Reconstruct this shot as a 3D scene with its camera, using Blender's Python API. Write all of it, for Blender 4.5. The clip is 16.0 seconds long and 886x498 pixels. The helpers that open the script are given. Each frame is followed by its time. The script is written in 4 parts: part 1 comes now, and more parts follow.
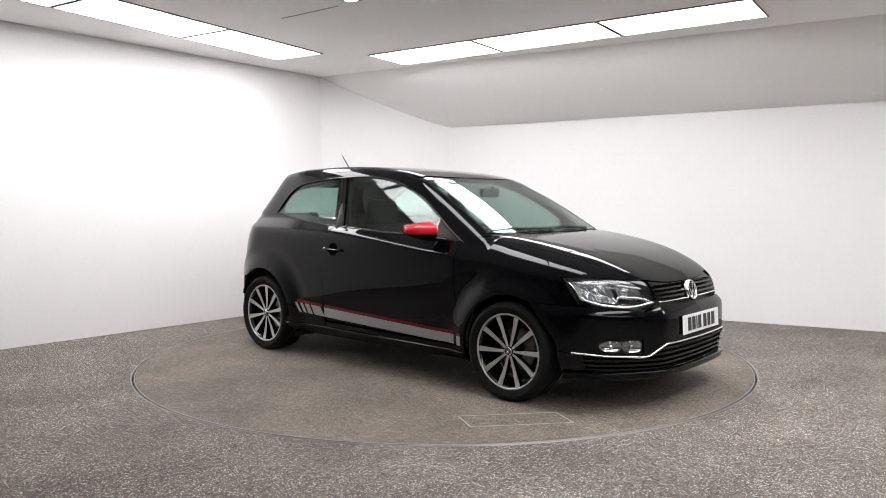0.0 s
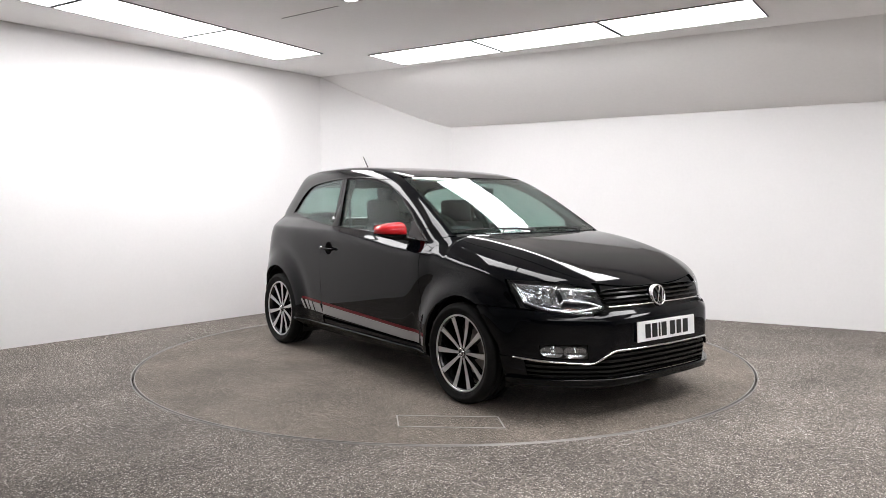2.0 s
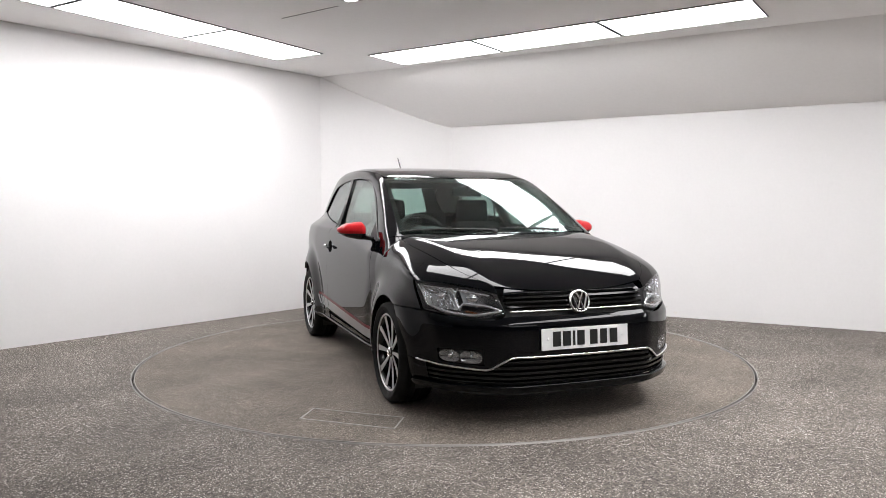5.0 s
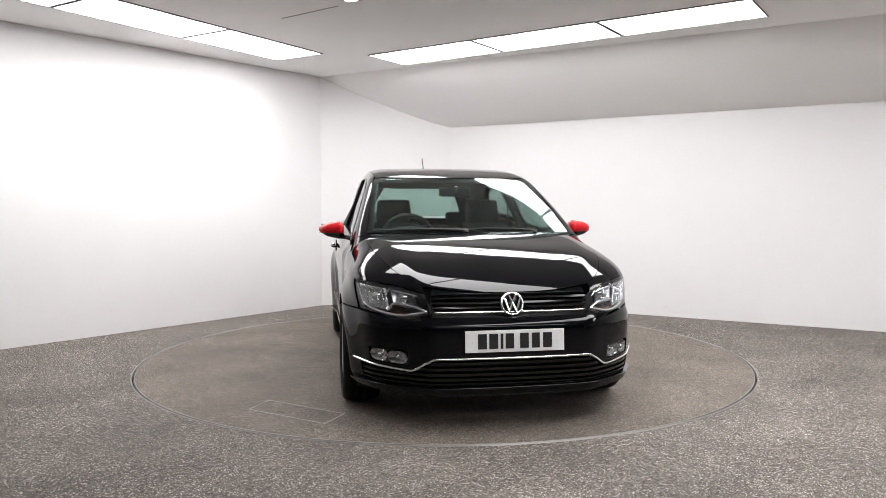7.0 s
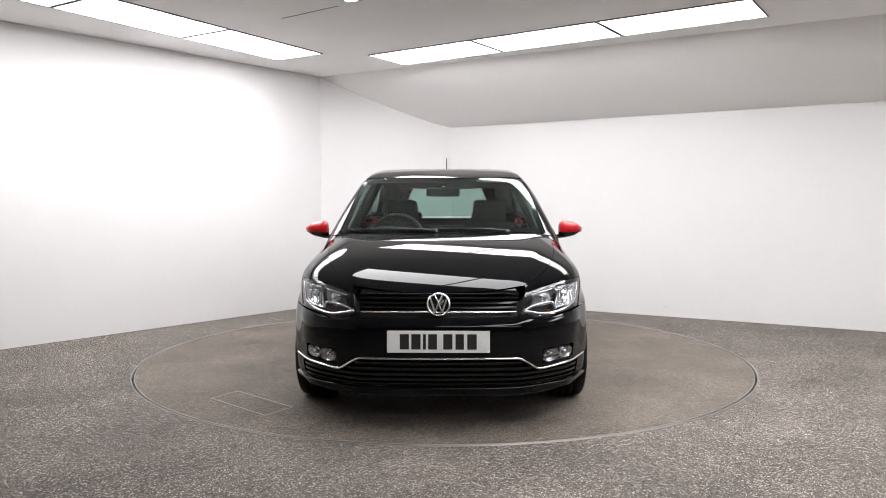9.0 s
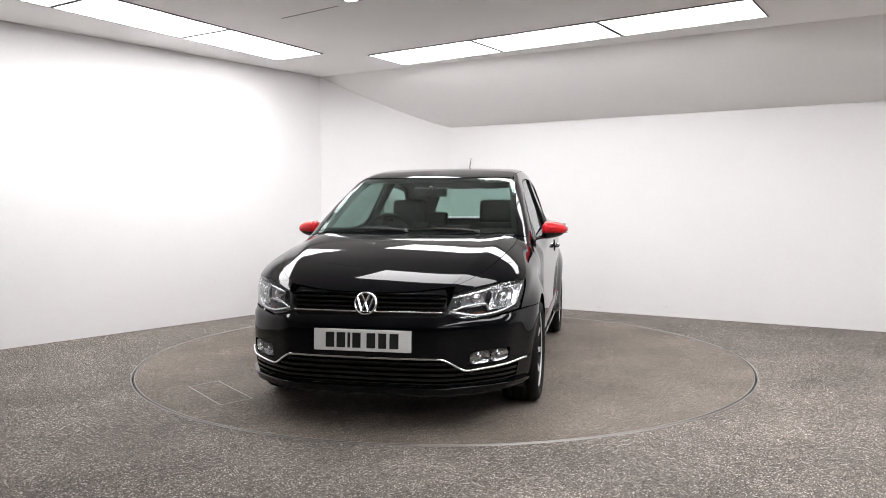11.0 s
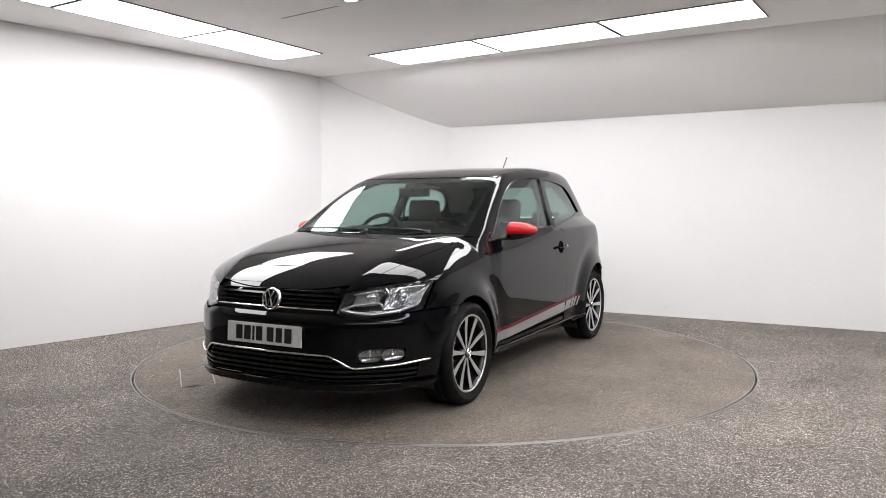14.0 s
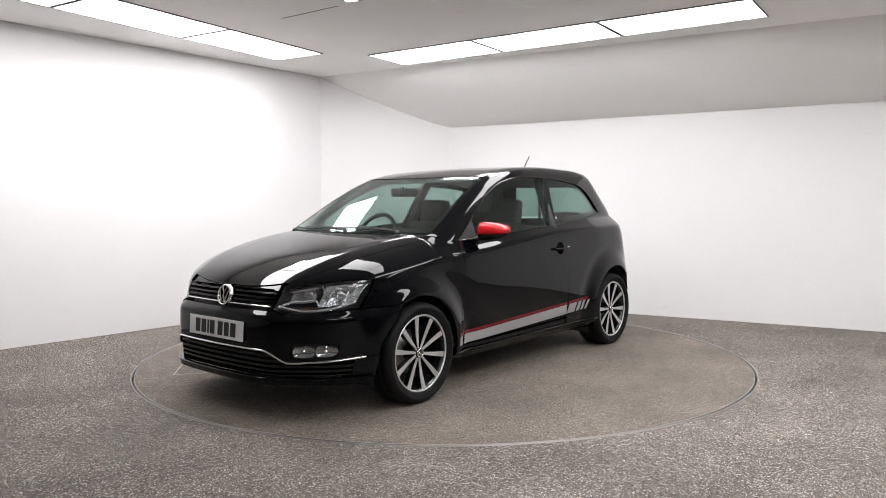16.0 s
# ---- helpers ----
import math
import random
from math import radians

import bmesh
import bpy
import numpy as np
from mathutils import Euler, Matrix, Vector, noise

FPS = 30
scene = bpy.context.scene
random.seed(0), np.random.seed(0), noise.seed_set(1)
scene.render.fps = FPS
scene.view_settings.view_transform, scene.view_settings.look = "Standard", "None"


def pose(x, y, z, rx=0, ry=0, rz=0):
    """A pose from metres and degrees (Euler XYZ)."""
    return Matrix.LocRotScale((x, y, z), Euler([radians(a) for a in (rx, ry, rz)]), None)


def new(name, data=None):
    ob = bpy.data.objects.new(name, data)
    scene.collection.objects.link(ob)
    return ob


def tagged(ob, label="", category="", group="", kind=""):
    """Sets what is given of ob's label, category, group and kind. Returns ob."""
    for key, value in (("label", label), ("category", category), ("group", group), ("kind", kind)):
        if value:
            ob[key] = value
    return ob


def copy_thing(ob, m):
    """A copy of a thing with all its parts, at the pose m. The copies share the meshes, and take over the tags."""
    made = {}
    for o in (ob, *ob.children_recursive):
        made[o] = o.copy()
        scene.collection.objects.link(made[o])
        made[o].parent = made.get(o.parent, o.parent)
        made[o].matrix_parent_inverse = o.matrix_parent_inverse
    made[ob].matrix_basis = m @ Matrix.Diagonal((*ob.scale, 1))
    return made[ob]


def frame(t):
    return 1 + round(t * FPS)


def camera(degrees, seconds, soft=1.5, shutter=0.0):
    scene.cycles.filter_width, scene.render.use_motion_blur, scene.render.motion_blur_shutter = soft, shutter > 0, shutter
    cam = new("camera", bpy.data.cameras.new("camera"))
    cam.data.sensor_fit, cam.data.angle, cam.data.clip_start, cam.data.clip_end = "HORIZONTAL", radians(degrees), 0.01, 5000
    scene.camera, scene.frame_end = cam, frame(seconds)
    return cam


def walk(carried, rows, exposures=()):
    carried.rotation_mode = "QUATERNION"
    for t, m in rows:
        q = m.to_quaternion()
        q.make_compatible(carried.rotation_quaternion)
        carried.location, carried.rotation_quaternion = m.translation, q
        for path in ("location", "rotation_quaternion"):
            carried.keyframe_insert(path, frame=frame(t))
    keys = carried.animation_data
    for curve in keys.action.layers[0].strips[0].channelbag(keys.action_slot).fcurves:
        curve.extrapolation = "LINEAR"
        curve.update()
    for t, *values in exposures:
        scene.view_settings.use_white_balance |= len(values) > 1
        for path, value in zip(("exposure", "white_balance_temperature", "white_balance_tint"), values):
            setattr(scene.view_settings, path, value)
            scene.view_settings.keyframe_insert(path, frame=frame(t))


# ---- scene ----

TILT, LEAN, TURN = -3.271, -0.072, 0.088      # the still camera on its stand
EYE = (0.0, -5.780, 1.149)
cam = camera(61.32, 16.0, soft=0.8)
STAND = pose(*EYE, 90 + TILT, 0, TURN) @ pose(0, 0, 0, 0, 0, LEAN)
walk(cam, [(0.0, STAND), (16.0, STAND)], exposures=[(0.0, 0.0), (16.0, 0.0)])

# ---- world and light ----
world = bpy.data.worlds.new("world")
scene.world = world
world.use_nodes = True
world.node_tree.nodes["Background"].inputs[0].default_value = (0.5, 0.52, 0.55, 1)
world.node_tree.nodes["Background"].inputs[1].default_value = 0.05
PANEL_LIGHT = 12.4          # glow of the ceiling's light panels


# ---- materials ----
def shader(name):
    m = bpy.data.materials.new(name)
    m.use_nodes = True
    t = m.node_tree
    return m, t, t.nodes["Principled BSDF"]


def link(t, a, b):
    t.links.new(a, b)


def node(t, kind, **values):
    n = t.nodes.new(kind)
    for k, v in values.items():
        n.inputs[k].default_value = v
    return n


def plain(name, colour, rough=0.5, metal=0.0, coat=0.0, grain=0.0, scale=60.0, bump=0.0, spec=0.5, glow=0.0, rough_var=0.0):
    """A surface with grain at two scales, uneven gloss and fine relief."""
    m, t, p = shader(name)
    p.inputs["Base Color"].default_value = (*colour, 1)
    p.inputs["Roughness"].default_value = rough
    p.inputs["Metallic"].default_value = metal
    p.inputs["Coat Weight"].default_value = coat
    p.inputs["Coat Roughness"].default_value = 0.01
    p.inputs["Coat IOR"].default_value = 1.34
    p.inputs["Specular IOR Level"].default_value = spec
    if glow:
        p.inputs["Emission Color"].default_value = (*colour, 1)
        p.inputs["Emission Strength"].default_value = glow
    if grain or bump or rough_var:
        co = node(t, "ShaderNodeTexCoord")
        fine = node(t, "ShaderNodeTexNoise", Scale=scale, Detail=4.0)
        wide = node(t, "ShaderNodeTexNoise", Scale=scale / 22, Detail=3.0)
        link(t, co.outputs["Object"], fine.inputs["Vector"])
        link(t, co.outputs["Object"], wide.inputs["Vector"])
        mix = node(t, "ShaderNodeMath")
        link(t, fine.outputs["Fac"], mix.inputs[0])
        link(t, wide.outputs["Fac"], mix.inputs[1])
        if grain:
            ramp = node(t, "ShaderNodeMapRange")
            ramp.inputs["From Min"].default_value, ramp.inputs["From Max"].default_value = 0.6, 1.4
            ramp.inputs["To Min"].default_value, ramp.inputs["To Max"].default_value = 1 - grain, 1 + grain
            link(t, mix.outputs[0], ramp.inputs["Value"])
            mul = node(t, "ShaderNodeVectorMath")
            mul.operation = "MULTIPLY"
            mul.inputs[0].default_value = colour
            link(t, ramp.outputs[0], mul.inputs[1])
            link(t, mul.outputs[0], p.inputs["Base Color"])
        if rough_var:
            r2 = node(t, "ShaderNodeMapRange")
            r2.inputs["From Min"].default_value, r2.inputs["From Max"].default_value = 0.3, 0.7
            r2.inputs["To Min"].default_value, r2.inputs["To Max"].default_value = max(0, rough - rough_var), rough + rough_var
            link(t, wide.outputs["Fac"], r2.inputs["Value"])
            link(t, r2.outputs[0], p.inputs["Roughness"])
        if bump:
            b = node(t, "ShaderNodeBump", Strength=bump, Distance=0.002)
            link(t, fine.outputs["Fac"], b.inputs["Height"])
            link(t, b.outputs[0], p.inputs["Normal"])
    return m


def pane_glass(name, tint, ior=1.5):
    m, t, p = shader(name)
    t.nodes.remove(p)
    out = t.nodes["Material Output"]
    clear = node(t, "ShaderNodeBsdfTransparent")
    clear.inputs["Color"].default_value = (*tint, 1)
    gloss = node(t, "ShaderNodeBsdfGlossy", Roughness=0.0)
    face = node(t, "ShaderNodeLayerWeight", Blend=0.5)
    power = node(t, "ShaderNodeMath")
    power.operation = "POWER"
    power.inputs[1].default_value = 5.0
    link(t, face.outputs["Facing"], power.inputs[0])
    fr = node(t, "ShaderNodeMapRange")
    fr.inputs["To Min"].default_value, fr.inputs["To Max"].default_value = ((ior - 1) / (ior + 1)) ** 2, 1.0
    link(t, power.outputs[0], fr.inputs["Value"])
    mix = node(t, "ShaderNodeMixShader")
    link(t, fr.outputs[0], mix.inputs[0])
    link(t, clear.outputs[0], mix.inputs[1])
    link(t, gloss.outputs[0], mix.inputs[2])
    link(t, mix.outputs[0], out.inputs["Surface"])
    return m


def speckled(name, dark, mid, light, soil):
    """Resin-bound aggregate: small chips of several greys, with wide soiling."""
    m, t, p = shader(name)
    co = node(t, "ShaderNodeTexCoord")
    chips = node(t, "ShaderNodeTexVoronoi", Scale=215.0)
    grit = node(t, "ShaderNodeTexNoise", Scale=420.0, Detail=3.0)
    clump = node(t, "ShaderNodeTexNoise", Scale=30.0, Detail=6.0, Roughness=0.7)
    wide = node(t, "ShaderNodeTexNoise", Scale=1.3, Detail=5.0, Roughness=0.6)
    for n in (chips, grit, clump, wide):
        link(t, co.outputs["Object"], n.inputs["Vector"])
    hue = node(t, "ShaderNodeSeparateColor")
    link(t, chips.outputs["Color"], hue.inputs[0])
    ramp = node(t, "ShaderNodeValToRGB")
    el = ramp.color_ramp.elements
    el[0].position, el[0].color = 0.05, (*dark, 1)
    el[1].position, el[1].color = 0.97, (*light, 1)
    e = el.new(0.5)
    e.color = (*mid, 1)
    e = el.new(0.86)
    e.color = (*[c * 1.25 for c in mid], 1)
    link(t, hue.outputs[0], ramp.inputs[0])
    soils = node(t, "ShaderNodeMapRange")
    soils.inputs["From Min"].default_value, soils.inputs["From Max"].default_value = 0.32, 0.68
    soils.inputs["To Min"].default_value, soils.inputs["To Max"].default_value = 1 - soil, 1 + soil
    link(t, wide.outputs["Fac"], soils.inputs["Value"])
    clumps = node(t, "ShaderNodeMapRange")
    clumps.inputs["From Min"].default_value, clumps.inputs["From Max"].default_value = 0.3, 0.7
    clumps.inputs["To Min"].default_value, clumps.inputs["To Max"].default_value = 0.82, 1.18
    link(t, clump.outputs["Fac"], clumps.inputs["Value"])
    m1 = node(t, "ShaderNodeMath")
    m1.operation = "MULTIPLY"
    link(t, soils.outputs[0], m1.inputs[0])
    link(t, clumps.outputs[0], m1.inputs[1])
    mul = node(t, "ShaderNodeVectorMath")
    mul.operation = "MULTIPLY"
    link(t, ramp.outputs[0], mul.inputs[0])
    link(t, m1.outputs[0], mul.inputs[1])
    link(t, mul.outputs[0], p.inputs["Base Color"])
    p.inputs["Roughness"].default_value = 0.75
    p.inputs["Specular IOR Level"].default_value = 0.35
    hsum = node(t, "ShaderNodeMath")
    link(t, chips.outputs["Distance"], hsum.inputs[0])
    link(t, grit.outputs["Fac"], hsum.inputs[1])
    b = node(t, "ShaderNodeBump", Strength=0.5, Distance=0.003)
    link(t, hsum.outputs[0], b.inputs["Height"])
    link(t, b.outputs[0], p.inputs["Normal"])
    return m


WALL = plain("white_wall_paint", (0.825, 0.815, 0.816), 0.6, grain=0.02, scale=40, bump=0.05)
CEIL = plain("ceiling_paint", (0.95, 0.938, 0.932), 0.7, grain=0.025, scale=30, bump=0.04)
DARKWALL = plain("unseen_wall_dark", (0.11, 0.11, 0.115), 0.7, grain=0.05, scale=30, bump=0.05)
FLOOR = speckled("aggregate_floor", (0.028, 0.023, 0.019), (0.142, 0.123, 0.106), (0.61, 0.575, 0.53), 0.26)
TABLE = speckled("aggregate_table", (0.040, 0.033, 0.026), (0.160, 0.136, 0.112), (0.42, 0.375, 0.33), 0.28)
EDGE = plain("steel_edging", (0.30, 0.29, 0.275), 0.42, 0.8, grain=0.15, scale=40)
SCUFF = plain("wall_scuff", (0.80, 0.775, 0.755), 0.7, grain=0.1)
SEAM = plain("seam_shadow_gap", (0.03, 0.03, 0.03), 0.9)
MARK = plain("inlaid_strip", (0.34, 0.325, 0.30), 0.6, grain=0.15, scale=50)
GLOW = plain("light_diffuser", (1.0, 0.985, 0.998), 0.5, glow=PANEL_LIGHT)
TRIMW = plain("white_panel_frame", (0.12, 0.12, 0.12), 0.5)
PAINT = plain("black_car_paint", (0.0018, 0.0021, 0.0030), 0.4, coat=1.0, spec=0.0)
RED = plain("red_gloss_paint", (0.58, 0.010, 0.016), 0.35, coat=1.0, spec=0.1, rough_var=0.03)
BLACK = plain("black_gloss_plastic", (0.005, 0.005, 0.005), 0.12, spec=0.3, rough_var=0.05)
# shade inside the door handle's bowl, put into the colour
RECESS_SHADE = plain("recess_shade", (0.0015, 0.0015, 0.0015), 0.9, spec=0.02)
MATT = plain("black_textured_plastic", (0.012, 0.012, 0.012), 0.55, bump=0.25, scale=500, rough_var=0.08)
TYRE = plain("tyre_rubber", (0.0045, 0.0045, 0.0045), 0.7, bump=0.2, scale=300, rough_var=0.1, spec=0.22)
CHROME = plain("chrome", (0.86, 0.86, 0.87), 0.07, 1.0, rough_var=0.03)
ALLOY = plain("machined_alloy", (0.62, 0.62, 0.63), 0.36, 0.7, rough_var=0.05, scale=200)
RIMBLACK = plain("black_wheel_paint", (0.007, 0.007, 0.008), 0.22, coat=0.7, rough_var=0.04)
STEEL = plain("brake_disc_steel", (0.28, 0.27, 0.26), 0.4, 1.0, grain=0.2)
SILVER = plain("silver_vinyl", (0.33, 0.33, 0.335), 0.38, 0.35, rough_var=0.05)
REDVINYL = plain("dark_red_vinyl", (0.14, 0.004, 0.010), 0.32, spec=0.2, rough_var=0.05)
PLATE = plain("white_reflective_plate", (0.84, 0.84, 0.84), 0.4, grain=0.02)
INK = plain("black_plate_ink", (0.012, 0.012, 0.012), 0.45)
CLOTH = plain("dark_seat_cloth", (0.02, 0.02, 0.022), 0.9, grain=0.25, scale=220, bump=0.3)
DASH = plain("grey_dashboard_foam", (0.055, 0.058, 0.060), 0.65, bump=0.25, scale=350, rough_var=0.06)
LINING = plain("grey_headlining", (0.22, 0.22, 0.22), 0.9, grain=0.06, scale=200)
LAMPBLACK = plain("lamp_housing", (0.06, 0.06, 0.062), 0.3, rough_var=0.05)
TRIMGLOSS = plain("bright_lamp_trim", (0.84, 0.84, 0.85), 0.14, 0.85, rough_var=0.05)
FOGMETAL = plain("fog_lamp_reflector", (0.48, 0.48, 0.49), 0.04, 0.98, rough_var=0.02, bump=0.45, scale=70)
LAMPGREY = plain("lamp_inner_bezel", (0.34, 0.34, 0.35), 0.3, 0.8, rough_var=0.1)
REFLECT = plain("lamp_reflector", (0.80, 0.81, 0.83), 0.12, 0.95, rough_var=0.06, bump=0.7, scale=110)
AMBER = plain("amber_lens", (0.22, 0.08, 0.035), 0.2, coat=0.5)
TAIL = plain("red_tail_lens", (0.40, 0.012, 0.02), 0.15, coat=0.3, spec=0.3)
SCREEN = pane_glass("tinted_windscreen", (0.80, 0.88, 0.86))
SIDEGLASS = pane_glass("tinted_side_glass", (0.66, 0.76, 0.73))
LAMPGLASS = pane_glass("clear_lamp_cover", (0.95, 0.96, 0.97))


# ---- mesh helpers ----
def part(name, bm, material, parent, label="", smooth=True):
    me = bpy.data.meshes.new(name)
    bm.normal_update()
    for f in bm.faces:
        f.smooth = smooth
    bm.to_mesh(me)
    bm.free()
    me.materials.append(material)
    ob = new(name, me)
    ob.parent = parent
    if label:
        ob["label"] = label
    return ob


def raw(name, verts, faces, material, parent, label="", flat_from=None):
    me = bpy.data.meshes.new(name)
    me.from_pydata([tuple(v) for v in verts], [], faces)
    smooth = [flat_from is None or i < flat_from for i in range(len(me.polygons))]
    me.polygons.foreach_set("use_smooth", smooth)
    me.materials.append(material)
    me.update()
    ob = new(name, me)
    ob.parent = parent
    if label:
        ob["label"] = label
    return ob


def empty(name, parent=None, **tags):
    ob = new(name)
    ob.parent = parent
    return tagged(ob, **tags)


def box(bm, x0, x1, y0, y1, z0, z1, bevel=0.0):
    vs = [bm.verts.new((x, y, z)) for x in (x0, x1) for y in (y0, y1) for z in (z0, z1)]
    fs = [bm.faces.new([vs[i] for i in q]) for q in ((0, 1, 3, 2), (4, 6, 7, 5), (0, 4, 5, 1), (2, 3, 7, 6), (0, 2, 6, 4), (1, 5, 7, 3))]
    if bevel:
        bmesh.ops.bevel(bm, geom=list({e for f in fs for e in f.edges}), offset=bevel, segments=3, affect="EDGES", profile=0.6)
    return vs


def prism(bm, loop, z0, z1):
    """An upright slab over a plan outline, counter-clockwise from above."""
    a = [bm.verts.new((x, y, z0)) for x, y in loop]
    b = [bm.verts.new((x, y, z1)) for x, y in loop]
    bm.faces.new(a[::-1])
    bm.faces.new(b)
    for i in range(len(a)):
        j = (i + 1) % len(a)
        bm.faces.new((a[i], a[j], b[j], b[i]))


def pchip(xs, ys):
    xs, ys = np.array(xs, float), np.array(ys, float)
    if xs[0] > xs[-1]:
        xs, ys = xs[::-1], ys[::-1]
    h, d = np.diff(xs), np.diff(ys) / np.diff(xs)
    m = np.zeros(len(xs))
    for i in range(1, len(xs) - 1):
        if d[i - 1] * d[i] > 0:
            w1, w2 = 2 * h[i] + h[i - 1], h[i] + 2 * h[i - 1]
            m[i] = (w1 + w2) / (w1 / d[i - 1] + w2 / d[i])
    m[0], m[-1] = d[0], d[-1]

    def f(x):
        x = np.clip(np.asarray(x, float), xs[0], xs[-1])
        i = np.clip(np.searchsorted(xs, x) - 1, 0, len(h) - 1)
        t = (x - xs[i]) / h[i]
        return (ys[i] * (1 + 2 * t) * (1 - t) ** 2 + m[i] * h[i] * t * (1 - t) ** 2
                + ys[i + 1] * t * t * (3 - 2 * t) + m[i + 1] * h[i] * t * t * (t - 1))
    return f


def spline(points, n):
    """Points at even steps along a smooth curve through the given ones."""
    p = np.array(points, float)
    c = np.concatenate([[0], np.cumsum(np.linalg.norm(np.diff(p, axis=0), axis=1))])
    fine = np.linspace(0, c[-1], 400)
    q = np.stack([pchip(c, p[:, k])(fine) for k in range(p.shape[1])], 1)
    s = np.concatenate([[0], np.cumsum(np.linalg.norm(np.diff(q, axis=0), axis=1))])
    u = np.linspace(0, s[-1], n)
    return np.stack([np.interp(u, s, q[:, k]) for k in range(p.shape[1])], 1)


def line(points, n):
    p = np.array(points, float)
    s = np.concatenate([[0], np.cumsum(np.linalg.norm(np.diff(p, axis=0), axis=1))])
    u = np.linspace(0, s[-1], n)
    q = np.stack([np.interp(u, s, p[:, k]) for k in range(p.shape[1])], 1)
    for i, at in enumerate(s):                      # keep the corners
        q[int(round(at / s[-1] * (n - 1)))] = p[i]
    return q


def between(rows, nv):
    """A grid of nv rows, led through the given rows (arrays of one length)."""
    a = np.array(rows)
    u = np.linspace(0, len(a) - 1, nv)
    i = np.clip(u.astype(int), 0, len(a) - 2)
    t = (u - i)[:, None, None]
    return a[i] * (1 - t) + a[i + 1] * t


def tube(bm, points, r, sides=8, flat=1.0, up=(0, 0, 1)):
    """A rod along a line; r may be one radius or one for each point; flat squeezes it along up."""
    p = np.array(points, float)
    r = np.broadcast_to(np.asarray(r, float), (len(p),))
    rings = []
    for i in range(len(p)):
        d = Vector(p[min(i + 1, len(p) - 1)] - p[max(i - 1, 0)]).normalized()
        a = d.cross(Vector(up))
        a = a.normalized() if a.length > 1e-4 else Vector((1, 0, 0))
        b = a.cross(d).normalized()
        rings.append([bm.verts.new(Vector(p[i]) + (a * math.cos(k * 2 * math.pi / sides) + b * flat * math.sin(k * 2 * math.pi / sides)) * r[i]) for k in range(sides)])
    for q, w in zip(rings, rings[1:]):
        for k in range(sides):
            bm.faces.new((q[k], q[(k + 1) % sides], w[(k + 1) % sides], w[k]))
    bm.faces.new(rings[0])
    bm.faces.new(rings[-1][::-1])
    bmesh.ops.recalc_face_normals(bm, faces=bm.faces[:])


def lathe(bm, profile, steps=64, axis="y", centre=(0, 0, 0)):
    """Turns a profile of (radius, along) round an axis."""
    rings = []
    for k in range(steps):
        a = 2 * math.pi * k / steps
        ring = []
        for r, h in profile:
            c, s = r * math.cos(a), r * math.sin(a)
            v = {"y": (c, h, s), "x": (h, c, s), "z": (c, s, h)}[axis]
            ring.append(bm.verts.new(Vector(v) + Vector(centre)))
        rings.append(ring)
    for k in range(steps):
        p, q = rings[k], rings[(k + 1) % steps]
        for i in range(len(profile) - 1):
            bm.faces.new((p[i], p[i + 1], q[i + 1], q[i]))
    bmesh.ops.recalc_face_normals(bm, faces=bm.faces[:])


# ---- the room ----
CEILING = 2.63
EAVE = 2.09
CORNERS = [(-1.42, 2.87), (0.09, 3.24)]            # the short wall's two ends
A_WAY = Vector((2.16, 2.69)).normalized()          # along the white side wall, to the back
C_WAY = Vector((2.447, -1.407)).normalized()       # along the low back wall, to the front
A_END = Vector(CORNERS[0]) - A_WAY * 11.0
C_END = Vector(CORNERS[1]) + C_WAY * 11.5


def wall(name, p, q, z1, material, label, out=0.2):
    p, q = Vector(p), Vector(q)
    n = Vector((-(q - p).y, (q - p).x)).normalized() * out
    bm = bmesh.new()
    prism(bm, [p, p + n, q + n, q][::-1], -0.15, z1)
    bmesh.ops.recalc_face_normals(bm, faces=bm.faces[:])
    ob = part(name, bm, material, None, "", False)
    return tagged(ob, label, "wall", kind="structure")


